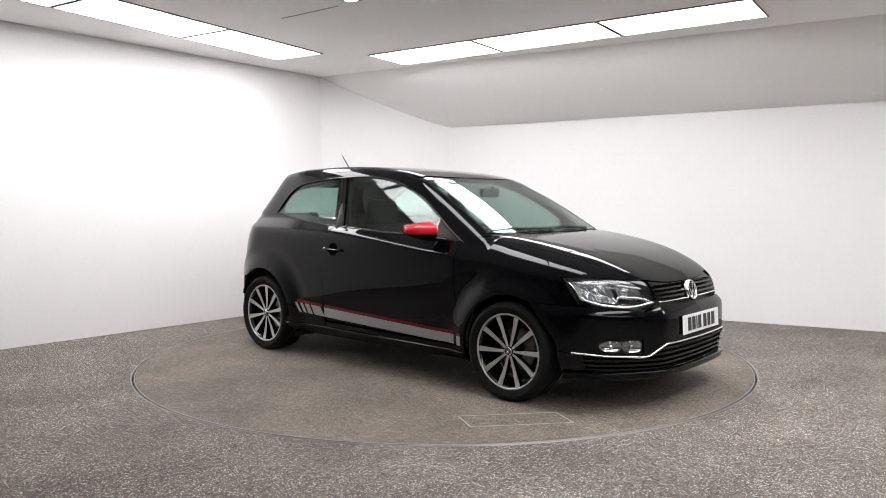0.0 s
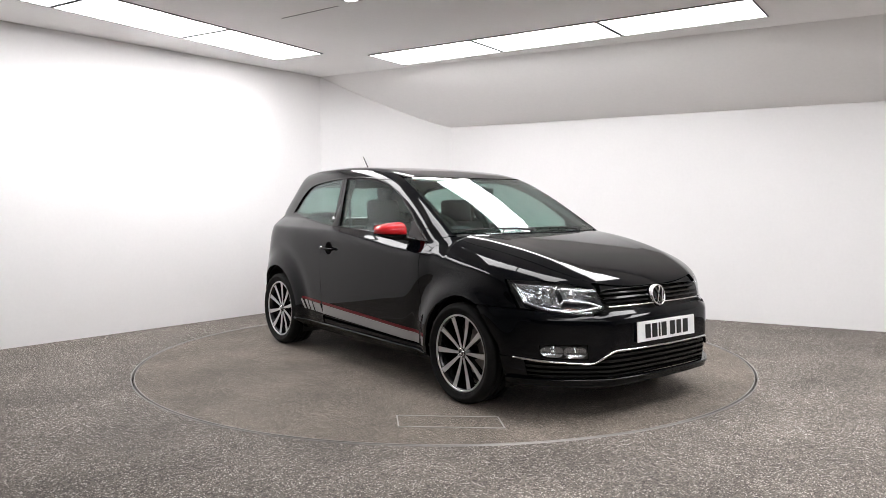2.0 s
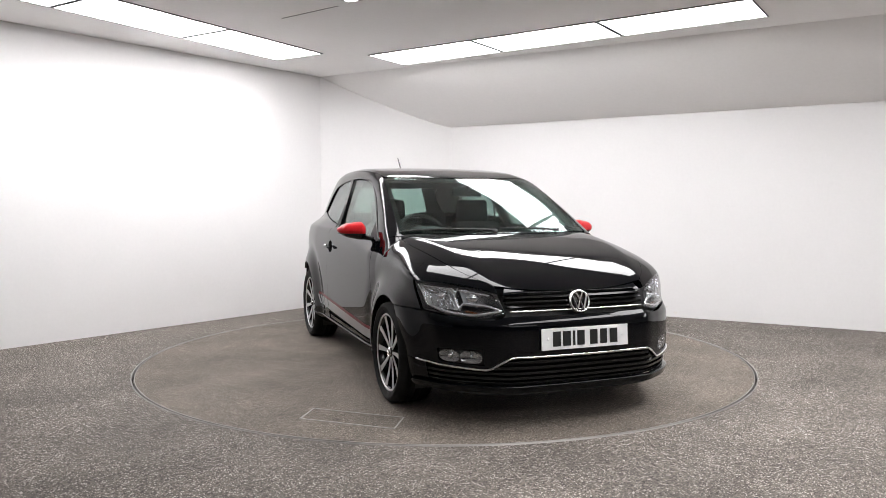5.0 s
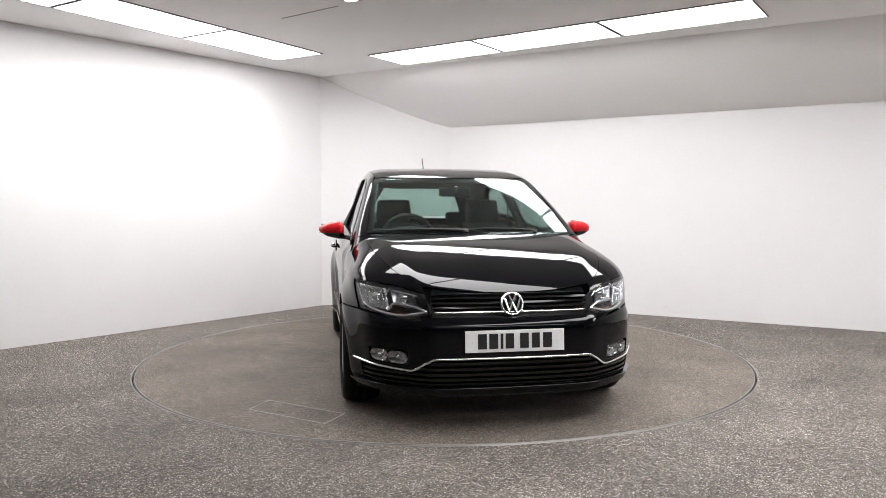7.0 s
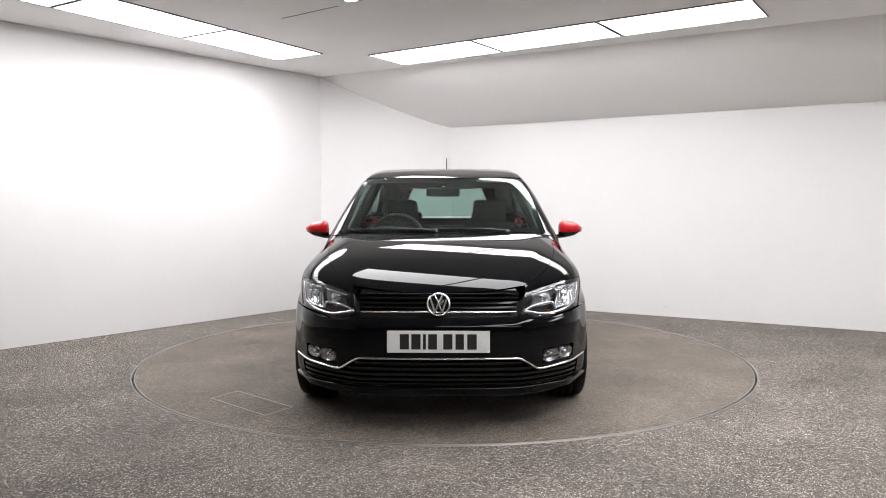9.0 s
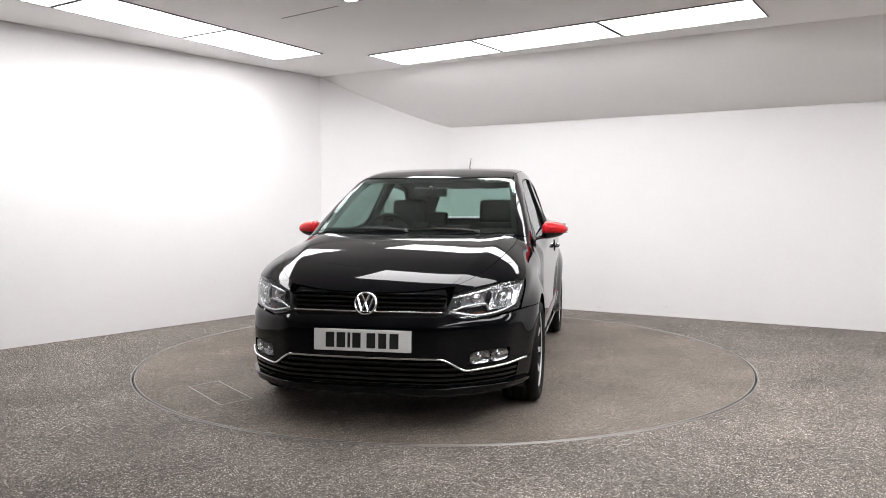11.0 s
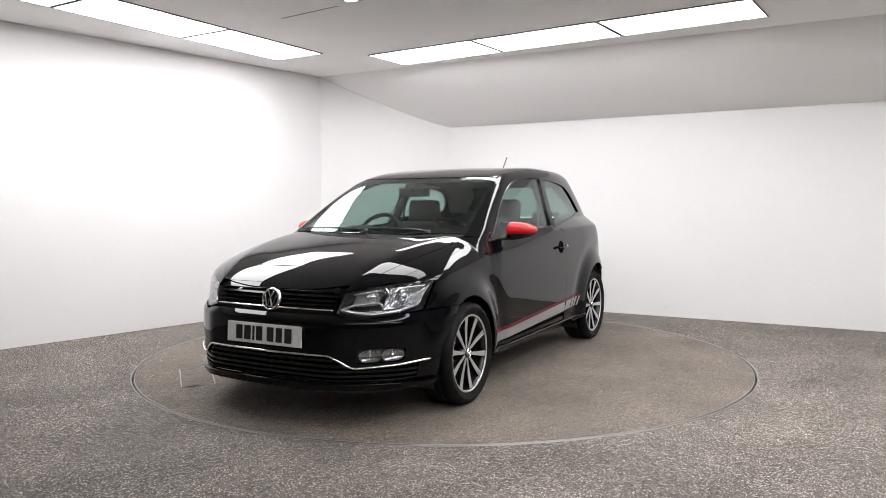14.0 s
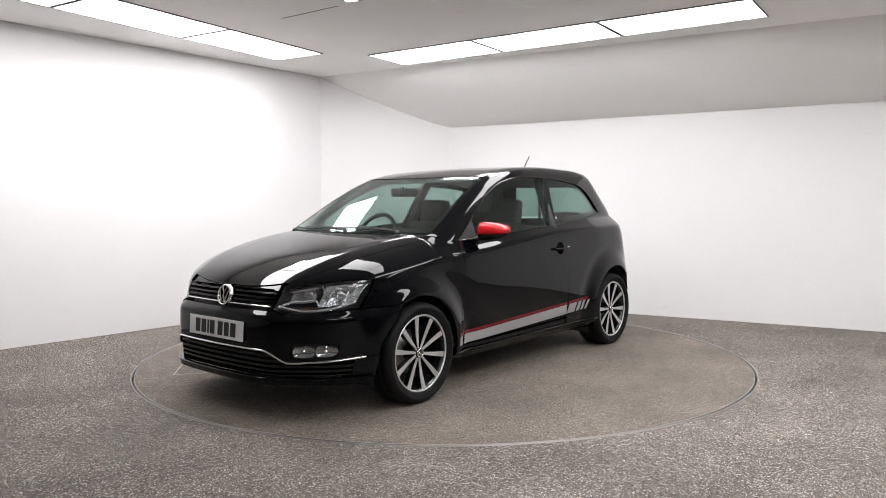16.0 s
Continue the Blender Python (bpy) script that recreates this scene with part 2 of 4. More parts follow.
def room():
    wall("wall_west", A_END, CORNERS[0], CEILING + 0.1, WALL, "tall smooth white painted studio wall")
    wall("wall_north", CORNERS[0], CORNERS[1], CEILING + 0.1, WALL, "short white wall under the sloping ceiling")
    wall("wall_east", CORNERS[1], C_END, EAVE + 0.05, WALL, "low white wall below the sloping ceiling, slightly scuffed")
    # unseen closing walls, added; the white ones bounce light to even it out
    back = (Vector((C_END.x, -10.5)), Vector((A_END.x, -10.5)))
    wall("wall_south_east", C_END, back[0], CEILING + 0.1, WALL, "unseen white wall added to close the studio and bounce light")
    # added out of view, dark so that the car's paint mirrors little light
    wall("wall_south", back[0], back[1], CEILING + 0.1, DARKWALL, "unseen dark wall added behind the camera to keep the car's reflections dark")
    wall("wall_south_west", back[1], A_END, CEILING + 0.1, WALL, "unseen white side wall added to bounce light into the studio")
    # the floor, with a round opening for the turntable
    bm = bmesh.new()
    n = 128
    inner = [bm.verts.new((2.262 * math.cos(2 * math.pi * k / n), 2.262 * math.sin(2 * math.pi * k / n), 0)) for k in range(n)]
    outer = [bm.verts.new((14 * math.cos(2 * math.pi * k / n), 14 * math.sin(2 * math.pi * k / n) - 2, 0)) for k in range(n)]
    low = [bm.verts.new((2.262 * math.cos(2 * math.pi * k / n), 2.262 * math.sin(2 * math.pi * k / n), -0.06)) for k in range(n)]
    for k in range(n):
        j = (k + 1) % n
        bm.faces.new((inner[k], outer[k], outer[j], inner[j]))
        bm.faces.new((low[k], inner[k], inner[j], low[j]))
    bm.faces.new(low)
    tagged(part("floor", bm, FLOOR, None, "", False), "grey speckled resin aggregate floor, dusty and worn", "floor", kind="structure")
    # level ceiling over the room up to the fold, then the slope down to the low wall
    fold0 = Vector(CORNERS[0]) - C_WAY * 0.05
    fold1 = fold0 + C_WAY * 13.0
    bm = bmesh.new()
    prism(bm, [(-9.5, -11.5), (12.5, -11.5), fold1 + C_WAY, fold1, fold0, fold0 - C_WAY * 0.8, A_END - Vector((1.2, 0))], CEILING, CEILING + 0.12)
    bmesh.ops.recalc_face_normals(bm, faces=bm.faces[:])
    steps = []
    nrm = Vector((-C_WAY.y, C_WAY.x))
    depth = (Vector(CORNERS[1]) - Vector(CORNERS[0])).dot(nrm)
    for k in range(13):
        u = k / 12
        z = CEILING - (CEILING - EAVE) * (1 - (1 - u) ** 1.25)
        steps.append((u * depth, z))
    last = depth + 0.25
    steps.append((last, EAVE - 0.12))
    rows = []
    for d, z in steps:
        rows.append([bm.verts.new((*(fold0 + C_WAY * s + nrm * d), z)) for s in (-0.8, 13.0)])
    tops = [[bm.verts.new((v.co.x, v.co.y, v.co.z + 0.12)) for v in r] for r in rows]
    for a, b in zip(rows, rows[1:]):
        bm.faces.new((a[0], b[0], b[1], a[1]))
    for a, b in zip(tops, tops[1:]):
        bm.faces.new((a[0], a[1], b[1], b[0]))
    ob = part("ceiling", bm, CEIL, None, "", True)
    ob.data.polygons.foreach_set("use_smooth", [abs(f.normal.z) < 0.999 for f in ob.data.polygons])
    tagged(ob, "smooth pale grey ceiling that slopes down to the low wall", "ceiling", kind="structure")
    # thin joint in the ceiling boards
    bm = bmesh.new()
    tube(bm, [(-1.276, 0.203, CEILING), (-0.78, -0.16, CEILING)], 0.003, 6)
    tagged(part("ceiling_joint", bm, SEAM, None), "thin dark joint between ceiling boards", "joint", kind="structure")


def light_panel():
    """One recessed light panel, 1.17 by 0.6 m: its long side runs along x, and its face looks down."""
    top = empty("ceiling_light", label="flat white light panel glowing in a thin frame in the ceiling", category="ceiling light", group="ceiling light panels")
    bm = bmesh.new()
    box(bm, 0.010, 1.160, 0.010, 0.590, -0.006, -0.002)
    part("diffuser", bm, GLOW, top, "", False)
    bm = bmesh.new()
    for b in ((0, 1.17, 0, 0.010), (0, 1.17, 0.590, 0.6), (0, 0.010, 0.010, 0.590), (1.160, 1.17, 0.010, 0.590)):
        box(bm, *b, -0.009, 0)
    part("frame", bm, TRIMW, top, "", False)
    return top


def light_strips():
    first = light_panel()
    made = []

    def strip(x, y, turn, count, gap=0.018):
        way = Vector((math.cos(radians(turn)), math.sin(radians(turn))))
        for k in range(count):
            p = Vector((x, y)) + way * k * (1.17 + gap)
            m = pose(p.x, p.y, CEILING, 0, 0, turn)
            if not made:
                first.matrix_basis = m
                made.append(first)
            else:
                made.append(copy_thing(first, m))
    strip(-0.744, 1.629, -33.9, 3)                    # along the low wall
    strip(-1.686, 1.862, 180 + 58.6, 3)               # along the white wall
    strip(-0.703 - 0.31, -0.271 - 0.51, -33.0, 2)
    strip(-0.5, -6.3, -4.0, 4)                        # added fill light out of view: across the room, behind the camera
    # invented run past the low wall's strip, unseen, to lift the right side
    strip(3.7, -1.3, -33.9, 2)
    strip(2.95, -0.55, 180 + 58.6, 4)                 # added out of view to brighten the right: on the open side, towards the camera



SPEED, START = -5.52, -41.27


def turning(t):
    return START + SPEED * t


def turntable():
    top = empty("turntable", label="round speckled aggregate turntable with a thin steel rim", category="turntable")
    bm = bmesh.new()
    n = 160
    rim = [bm.verts.new((2.236 * math.cos(2 * math.pi * k / n), 2.236 * math.sin(2 * math.pi * k / n), 0.0)) for k in range(n)]
    low = [bm.verts.new((v.co.x, v.co.y, -0.04)) for v in rim]
    bm.faces.new(rim)
    bm.faces.new(low[::-1])
    for k in range(n):
        j = (k + 1) % n
        bm.faces.new((low[k], low[j], rim[j], rim[k]))
    part("deck", bm, TABLE, top, "", False)
    bm = bmesh.new()
    lathe(bm, [(2.235, -0.03), (2.235, 0.002), (2.236, 0.003), (2.241, 0.003), (2.242, 0.002), (2.242, -0.03)], 160, "z")
    part("rim", bm, EDGE, top, "thin worn steel edging", True)
    # outline of the inspection hatch inlaid in the deck
    a, b, c = Vector((1.207, -1.263)), Vector((1.57, -0.844)), Vector((1.749, -0.954))
    d = a + (c - b)
    quad = [a, b, c, d]
    plate = empty("hatch_outline", top, label="pale rectangular outline of a hatch inlaid in the deck")
    for k in range(4):
        p, q = quad[k], quad[(k + 1) % 4]
        w = (q - p).normalized()
        s = Vector((-w.y, w.x)) * 0.004
        bm = bmesh.new()
        prism(bm, [p - s - w * 0.004, p + s - w * 0.004, q + s - w * 0.004, q - s - w * 0.004][::-1], 0.0, 0.002 + 0.0004 * k)
        bmesh.ops.recalc_face_normals(bm, faces=bm.faces[:])
        part("inlay_strip", bm, MARK, plate, "", False)
    return top


def fixed_rim():
    bm = bmesh.new()
    lathe(bm, [(2.254, -0.03), (2.254, 0.002), (2.256, 0.003), (2.262, 0.003), (2.263, -0.01)], 160, "z")
    tagged(part("floor_edging", bm, EDGE, None), "thin steel edging ring let into the floor", "edging", kind="structure")



def scuffs():
    """Faint marks low on the back wall."""
    n = Vector((C_WAY.y, -C_WAY.x))
    for s, z, w, h in ((2.55, 0.10, 0.035, 0.008), (2.66, 0.045, 0.018, 0.014), (1.84, 0.05, 0.03, 0.008)):
        p = Vector(CORNERS[1]) + C_WAY * s
        bm = bmesh.new()
        ring = []
        for k in range(14):
            a = 2 * math.pi * k / 14
            r = 1 + 0.3 * math.sin(3 * a + s * 7)
            q = p + C_WAY * (w * r * math.cos(a)) - n * -0.0015
            ring.append(bm.verts.new((q.x, q.y, z + h * r * math.sin(a))))
        bm.faces.new(ring)
        bmesh.ops.solidify(bm, geom=bm.faces[:], thickness=0.001)
        ob = part("wall_scuff", bm, SCUFF, None, "", False)
        tagged(ob, "faint brownish scuff low on the white wall", "scuff", kind="structure")


room()
scuffs()
light_strips()
TURNTABLE = turntable()
fixed_rim()

# ---- the car: x forward, y to its left, z up, from the middle of the wheelbase on the ground ----
hood_z = pchip([0.95, 1.2, 1.4, 1.6, 1.75, 1.85, 1.93, 2.0, 2.1], [0.988, 0.954, 0.917, 0.866, 0.812, 0.768, 0.724, 0.674, 0.59])
screen_z = pchip([1.03, 0.8, 0.55, 0.34, -0.2], [0.972, 1.110, 1.248, 1.352, 1.60])
roof_top = pchip([0.5, 0.34, 0.2, 0.0, -0.3, -0.6, -1.0, -1.3, -1.6, -2.0], [1.29, 1.352, 1.389, 1.422, 1.450, 1.460, 1.455, 1.424, 1.345, 1.24])


def roof_z(x):
    return np.where(x > 0.34, screen_z(x), roof_top(x))


side_y = pchip([0.15, 0.19, 0.225, 0.245, 0.35, 0.5, 0.62, 0.74, 0.86, 0.96, 1.0], [0.71, 0.755, 0.792, 0.803, 0.812, 0.819, 0.823, 0.825, 0.822, 0.812, 0.806])
upper_y = pchip([0.80, 0.90, 1.0, 1.1, 1.2, 1.36, 1.46], [0.815, 0.777, 0.739, 0.701, 0.664, 0.602, 0.565])
crease_z = pchip([-1.9, -1.3, -0.6, -0.3, 0.0, 0.3, 0.62, 0.96, 1.21, 1.47, 1.62, 2.1], [0.955, 0.965, 0.955, 0.945, 0.918, 0.885, 0.852, 0.836, 0.803, 0.772, 0.745, 0.70])
plan_k = pchip([-2.0, -1.6, -1.235, -0.9, 1.2, 1.6, 2.1], [0.84, 0.93, 0.978, 0.995, 1.0, 1.005, 0.99])
cabin_k = pchip([-2.0, -1.6, -1.2, -0.4, 0.9], [0.88, 0.92, 0.955, 1.0, 1.0])
nose_x = pchip([0.12, 0.2, 0.3, 0.42, 0.53, 0.556, 0.577, 0.6, 0.66, 0.72, 0.85, 1.5], [2.0, 2.03, 2.043, 2.046, 2.043, 2.031, 2.008, 1.997, 1.988, 1.985, 1.975, 1.9])
nose_drop = pchip([0, 0.2, 0.4, 0.52, 0.64, 0.733, 0.82, 0.9], [0, 0.006, 0.025, 0.088, 0.178, 0.265, 0.39, 0.56])
tail_x = pchip([0.12, 0.35, 0.55, 0.75, 0.9, 1.02, 1.2, 1.38, 1.5], [-1.86, -1.91, -1.925, -1.90, -1.865, -1.80, -1.655, -1.515, -1.43])
tail_drop = pchip([0, 0.4, 0.6, 0.75, 0.85], [0, 0.07, 0.21, 0.42, 0.64])
tail_round = pchip([0.2, 0.6, 0.8, 0.95, 1.1, 1.3, 1.5], [0.76, 0.76, 0.84, 0.86, 0.95, 1.25, 1.4])
HUBS = (1.235, -1.212)
HUB_Z = 0.292
POWER = 10


def fold(d):
    """Nothing below 0, d above it, with a soft bend between."""
    return (d + np.sqrt(d * d + 0.012 ** 2)) / 2


def body_f(x, y, z):
    """Below 1 inside the car's outer skin, 1 on it."""
    y = np.abs(y)
    low = side_y(z) * plan_k(x)
    for hx, swell, reach, dip in ((HUBS[0], 0.030, 0.080, 0.012), (HUBS[1], 0.036, 0.115, 0.008)):
        r = np.hypot(x - hx, z - HUB_Z)
        fade = np.clip((crease_z(x) - 0.01 - z) / 0.16, 0, 1)
        low = low + (swell * np.exp(-(np.maximum(r - 0.345, 0) / reach) ** 2) - dip * np.exp(-((r - 0.50) / 0.065) ** 2)) * fade
    # above the crease the flank leans in as a straight shoulder
    over = z - crease_z(x)
    high = side_y(crease_z(x)) * plan_k(x) - 0.66 * over - 0.10 * np.clip((x - 0.78) / 0.40, 0, 1) * np.maximum(over, 0)
    cabin = upper_y(z) * plan_k(x) * (1 + (cabin_k(x) - 1) * np.clip((z - 0.95) / 0.12, 0, 1))
    mix = np.clip((over - 0.015) / 0.075, 0, 1) * np.clip((1.15 - x) / 0.2, 0, 1)
    high = high * (1 - mix) + cabin * mix
    w = (low + high) / 2 - np.sqrt(((low - high) / 2) ** 2 + (0.008 + 0.016 * np.clip((x - 0.75) / 0.15, 0, 1)) ** 2)
    top = np.where(x > 1.03, hood_z(x) - 0.018 * y * y - 0.21 * fold(y - 0.600 + 0.14 * np.clip((x - 1.05) / 0.85, 0, 1) ** 1.5), roof_z(x) - (0.035 + 0.055 * np.clip((x - 0.10) / 0.75, 0, 1)) * y * y)
    s = np.clip((1.30 - x) / 0.75, 0, 1)
    ease = s * s * (3 - 2 * s)
    p = 15 + 6 * ease
    f = (y / w) ** p
    f = f + np.clip((z - 0.4) / np.maximum(top - 0.4, 0.15), 0, None) ** p
    p = POWER + 11 * ease
    f = f + np.clip((x - 0.9) / (nose_x(z) - nose_drop(y) - 0.9), 0, None) ** p
    f = f + np.clip((x + 0.9) / (tail_x(z) + tail_drop(y) * tail_round(z) + 0.9), 0, None) ** p
    return f


def solve(at, lo, hi):
    lo, hi = np.array(lo, float), np.array(hi, float)
    for _ in range(40):
        mid = (lo + hi) / 2
        inside = body_f(*at(mid)) < 1
        lo, hi = np.where(inside, mid, lo), np.where(inside, hi, mid)
    return np.stack(at(lo), -1)


def on_side(g):
    """(x, z) to the skin on the car's left."""
    x, z = g[..., 0], g[..., 1]
    return solve(lambda y: (x, y, z), 0 * x + 0.05, 0 * x + 1.1)


def on_pane(g):
    """(x, z) to the plane of the side windows, which lean in without a bend."""
    x, z = g[..., 0], g[..., 1]
    y = (0.739 - 0.383 * (z - 1.0)) * plan_k(x) * (1 + (cabin_k(x) - 1) * np.clip((z - 0.95) / 0.12, 0, 1))
    return np.stack([x, y, z], -1)


def on_top(g):
    """(x, y) to the skin above."""
    x, y = g[..., 0], g[..., 1]
    return solve(lambda z: (x, y, z), 0 * x + 0.4, 0 * x + 1.7)


def on_nose(g):
    """(turn in degrees round the front axle's middle, z) to the skin; 0 is straight ahead, + to the car's left."""
    a, z = np.radians(g[..., 0]), g[..., 1]
    return solve(lambda r: (1.235 + r * np.cos(a), r * np.sin(a), z), 0 * a + 0.02, 0 * a + 1.2)


def on_tail(g):
    a, z = np.radians(g[..., 0]), g[..., 1]
    return solve(lambda r: (-1.0 - r * np.cos(a), r * np.sin(a), z), 0 * a + 0.02, 0 * a + 1.4)


def normals(p):
    e = 1e-4
    g = np.stack([body_f(p[..., 0] + d[0], p[..., 1] + d[1], p[..., 2] + d[2]) - body_f(p[..., 0] - d[0], p[..., 1] - d[1], p[..., 2] - d[2])
                  for d in ((e, 0, 0), (0, e, 0), (0, 0, e))], -1)
    return g / np.maximum(np.linalg.norm(g, axis=-1, keepdims=True), 1e-9)


def skin(name, grids, material, parent, thick=0.025, lift=0.0, gap=0.002, mirror=False, holes=(), label=""):
    """A panel of the skin from one grid of points or several: its face, its back and its rim. holes: spans (row0, row1, col0, col1) left open."""
    verts, face, rim = [], [], []
    for p in grids if isinstance(grids, list) else [grids]:
        p = np.array(p)
        n = normals(p)
        if gap:
            for s in (np.s_[0], np.s_[-1]):
                q = p[1] if s == 0 else p[-2]
                d = q - p[s]
                p[s] = p[s] + d * (gap / np.maximum(np.linalg.norm(d, axis=-1, keepdims=True), gap))
                q = p[:, 1] if s == 0 else p[:, -2]
                d = q - p[:, s]
                p[:, s] = p[:, s] + d * (gap / np.maximum(np.linalg.norm(d, axis=-1, keepdims=True), gap))
        p = p + n * lift
        # soften the rim: the outermost points turn in a little
        low = p - n * thick
        if mirror:
            p, low, n = p * (1, -1, 1), low * (1, -1, 1), n * (1, -1, 1)
        h, w = p.shape[:2]
        a, b = (h - 1) // 2, (w - 1) // 2
        mid = np.cross(p[a, b + 1] - p[a, b], p[a + 1, b] - p[a, b])
        flip = np.dot(mid, n[a, b]) < 0
        base = len(verts)
        verts += list(p.reshape(-1, 3)) + list(low.reshape(-1, 3))
        m = h * w
        at = lambda i, j: base + i * w + j
        gone = np.zeros((h - 1, w - 1), bool)
        for i0, i1, j0, j1 in holes:
            gone[i0:i1, j0:j1] = True
        for i in range(h - 1):
            for j in range(w - 1):
                if gone[i, j]:
                    continue
                q = (at(i, j), at(i, j + 1), at(i + 1, j + 1), at(i + 1, j))
                q = q[::-1] if flip else q
                face.append(q)
                rim.append(tuple(v + m for v in q[::-1]))
                for di, dj, a, b in ((-1, 0, (i, j), (i, j + 1)), (1, 0, (i + 1, j + 1), (i + 1, j)), (0, 1, (i, j + 1), (i + 1, j + 1)), (0, -1, (i + 1, j), (i, j))):
                    k, l = i + di, j + dj
                    if k < 0 or l < 0 or k >= h - 1 or l >= w - 1 or gone[k, l]:
                        r = (at(*b), at(*a), at(*a) + m, at(*b) + m)
                        rim.append(r[::-1] if flip else r)
    # the rim keeps points of its own, so that the face shades smoothly up to its edge
    n0 = len(verts)
    verts = verts + verts
    rim = [tuple(v + n0 for v in r) for r in rim]
    return raw(name, verts, face + rim, material, parent, label, flat_from=len(face))


def dish(name, grid, edge, deep, material, parent, flip=False, power=4):
    """A concave reflector behind the nose's skin: edge and deep are its depths at the rim and in the middle."""
    p = on_nose(grid)
    n = normals(p)
    h, w = p.shape[:2]
    v, u = np.linspace(-1, 1, h)[:, None], np.linspace(-1, 1, w)[None]
    d = edge + (deep - edge) * (1 - np.abs(u) ** power) * (1 - np.abs(v) ** power)
    q = p - n * d[..., None]
    low = q - n * 0.004
    if flip:
        q, low = q * (1, -1, 1), low * (1, -1, 1)
    vs = list(q.reshape(-1, 3)) + list(low.reshape(-1, 3))
    fs = []
    for i in range(h - 1):
        for j in range(w - 1):
            f = (i * w + j, i * w + j + 1, (i + 1) * w + j + 1, (i + 1) * w + j)
            fs += [f, tuple(k + h * w for k in f[::-1])]
    return raw(name, vs, fs, material, parent)


def piece(top, low, u0, u1, v0, v1, nu=20, nv=14):
    """A part of the band between two lines: u along it, v from top to bottom, each from 0 to 1."""
    g = between([top(60), low(60)], 40)
    us, vs = np.linspace(u0, u1, nu) * 59, np.linspace(v0, v1, nv) * 39
    ui, vi = np.clip(us.astype(int), 0, 58), np.clip(vs.astype(int), 0, 38)
    uf, vf = (us - ui)[None, :, None], (vs - vi)[:, None, None]
    g00, g01, g10, g11 = g[vi][:, ui], g[vi][:, ui + 1], g[vi + 1][:, ui], g[vi + 1][:, ui + 1]
    return (g00 * (1 - uf) + g01 * uf) * (1 - vf) + (g10 * (1 - uf) + g11 * uf) * vf


CAR = empty("hatchback_car", label="small glossy black three-door hatchback with red mirrors and stripes", category="car")


def arc(cx, r, a0, a1, n):
    a = np.radians(np.linspace(a0, a1, n))
    return np.stack([cx + r * np.cos(a), HUB_Z + r * np.sin(a)], 1)


def turn_of(x, y):
    return math.degrees(math.atan2(y, x - 1.235))


# shut lines, in side view (x, z), and seen from above (x, y)
BELT = [(0.83, 0.925), (0.36, 0.956), (-0.1, 0.985), (-0.40, 1.002), (-0.64, 1.022), (-1.0, 1.06), (-1.235, 1.098)]
DLO_TOP = [(0.83, 0.925), (0.70, 1.005), (0.55, 1.11), (0.40, 1.205), (0.25, 1.275), (0.10, 1.325), (-0.1, 1.358), (-0.3, 1.368), (-0.49, 1.366), (-0.75, 1.352), (-1.0, 1.318), (-1.10, 1.26), (-1.235, 1.098)]
HOOD_EDGE = [(0.972, 0.684), (1.15, 0.682), (1.35, 0.668), (1.55, 0.635), (1.70, 0.585), (1.80, 0.525), (1.882, 0.450)]
DOOR_FRONT = [(0.83, 0.925), (0.805, 0.86), (0.803, 0.68), (0.822, 0.46), (0.85, 0.285)]
DOOR_REAR = [(-0.395, 1.002), (-0.45, 0.86), (-0.482, 0.68), (-0.478, 0.46), (-0.465, 0.315)]
FRONT_R, REAR_R = 0.338, 0.366


def hood_line(n):
    g = spline(HOOD_EDGE, n)
    return on_top(g)


def door_skin():
    front, rear = spline(DOOR_FRONT, 90), spline(DOOR_REAR, 90)
    top = spline(BELT[:4], 60)
    u = np.linspace(0, 1, 60)[None, :, None]
    g = front[:, None] * (1 - u) + rear[:, None] * u
    lift = (top - g[0])[None] * np.linspace(1, 0, 90)[:, None, None] ** 2
    return on_side(g + lift)


def fender_skin():
    n = 120
    edge = hood_line(30)
    outer = [(1.64, 0.597), (1.56, 0.748)]
    joint = on_top(np.array([[1.50, float(np.interp(1.50, spline(HOOD_EDGE, 60)[:, 0], spline(HOOD_EDGE, 60)[:, 1]))]]))[0]
    k = [tuple(joint[[0, 2]])] + [tuple(v[[0, 2]]) for v in edge if v[0] < 1.48][::-1]
    outer = outer + k + [(0.90, 0.945), (0.83, 0.925)] + [tuple(v) for v in spline(DOOR_FRONT, 12)[1:]] + [(0.862, 0.245)]
    inner = arc(1.235, FRONT_R, 64.5, 188, n)
    main = on_side(between([line(outer, n), inner], 60))
    # the sliver between lamp and bonnet
    up = [(turn_of(v[0], v[1]), v[2]) for v in [joint] + [w for w in edge if w[0] >= 1.52]]
    low = lamp_top(24)
    ga = between([line(up, 24), low], 7)
    seg = on_side(line([tuple(joint[[0, 2]]), (1.56, 0.748)], 7))
    own = np.stack([np.degrees(np.arctan2(seg[:, 1], seg[:, 0] - 1.235)), seg[:, 2]], 1)
    ga = ga + (own - ga[:, 0])[:, None] * np.linspace(1, 0, 24)[None, :, None] ** 3
    a = on_nose(ga)
    return [main, a]


def lamp_top(n):
    pts = [(1.56, 0.752, 0.748), (1.70, 0.66, 0.746), (1.82, 0.555, 0.728), (1.915, 0.445, 0.694)]
    return spline([(turn_of(x, y), z) for x, y, z in pts], n)


def lamp_low(n):
    pts = [(1.645, 0.735, 0.597), (1.80, 0.60, 0.580), (1.885, 0.515, 0.570), (1.95, 0.412, 0.592)]
    return spline([(turn_of(x, y), z) for x, y, z in pts], n)


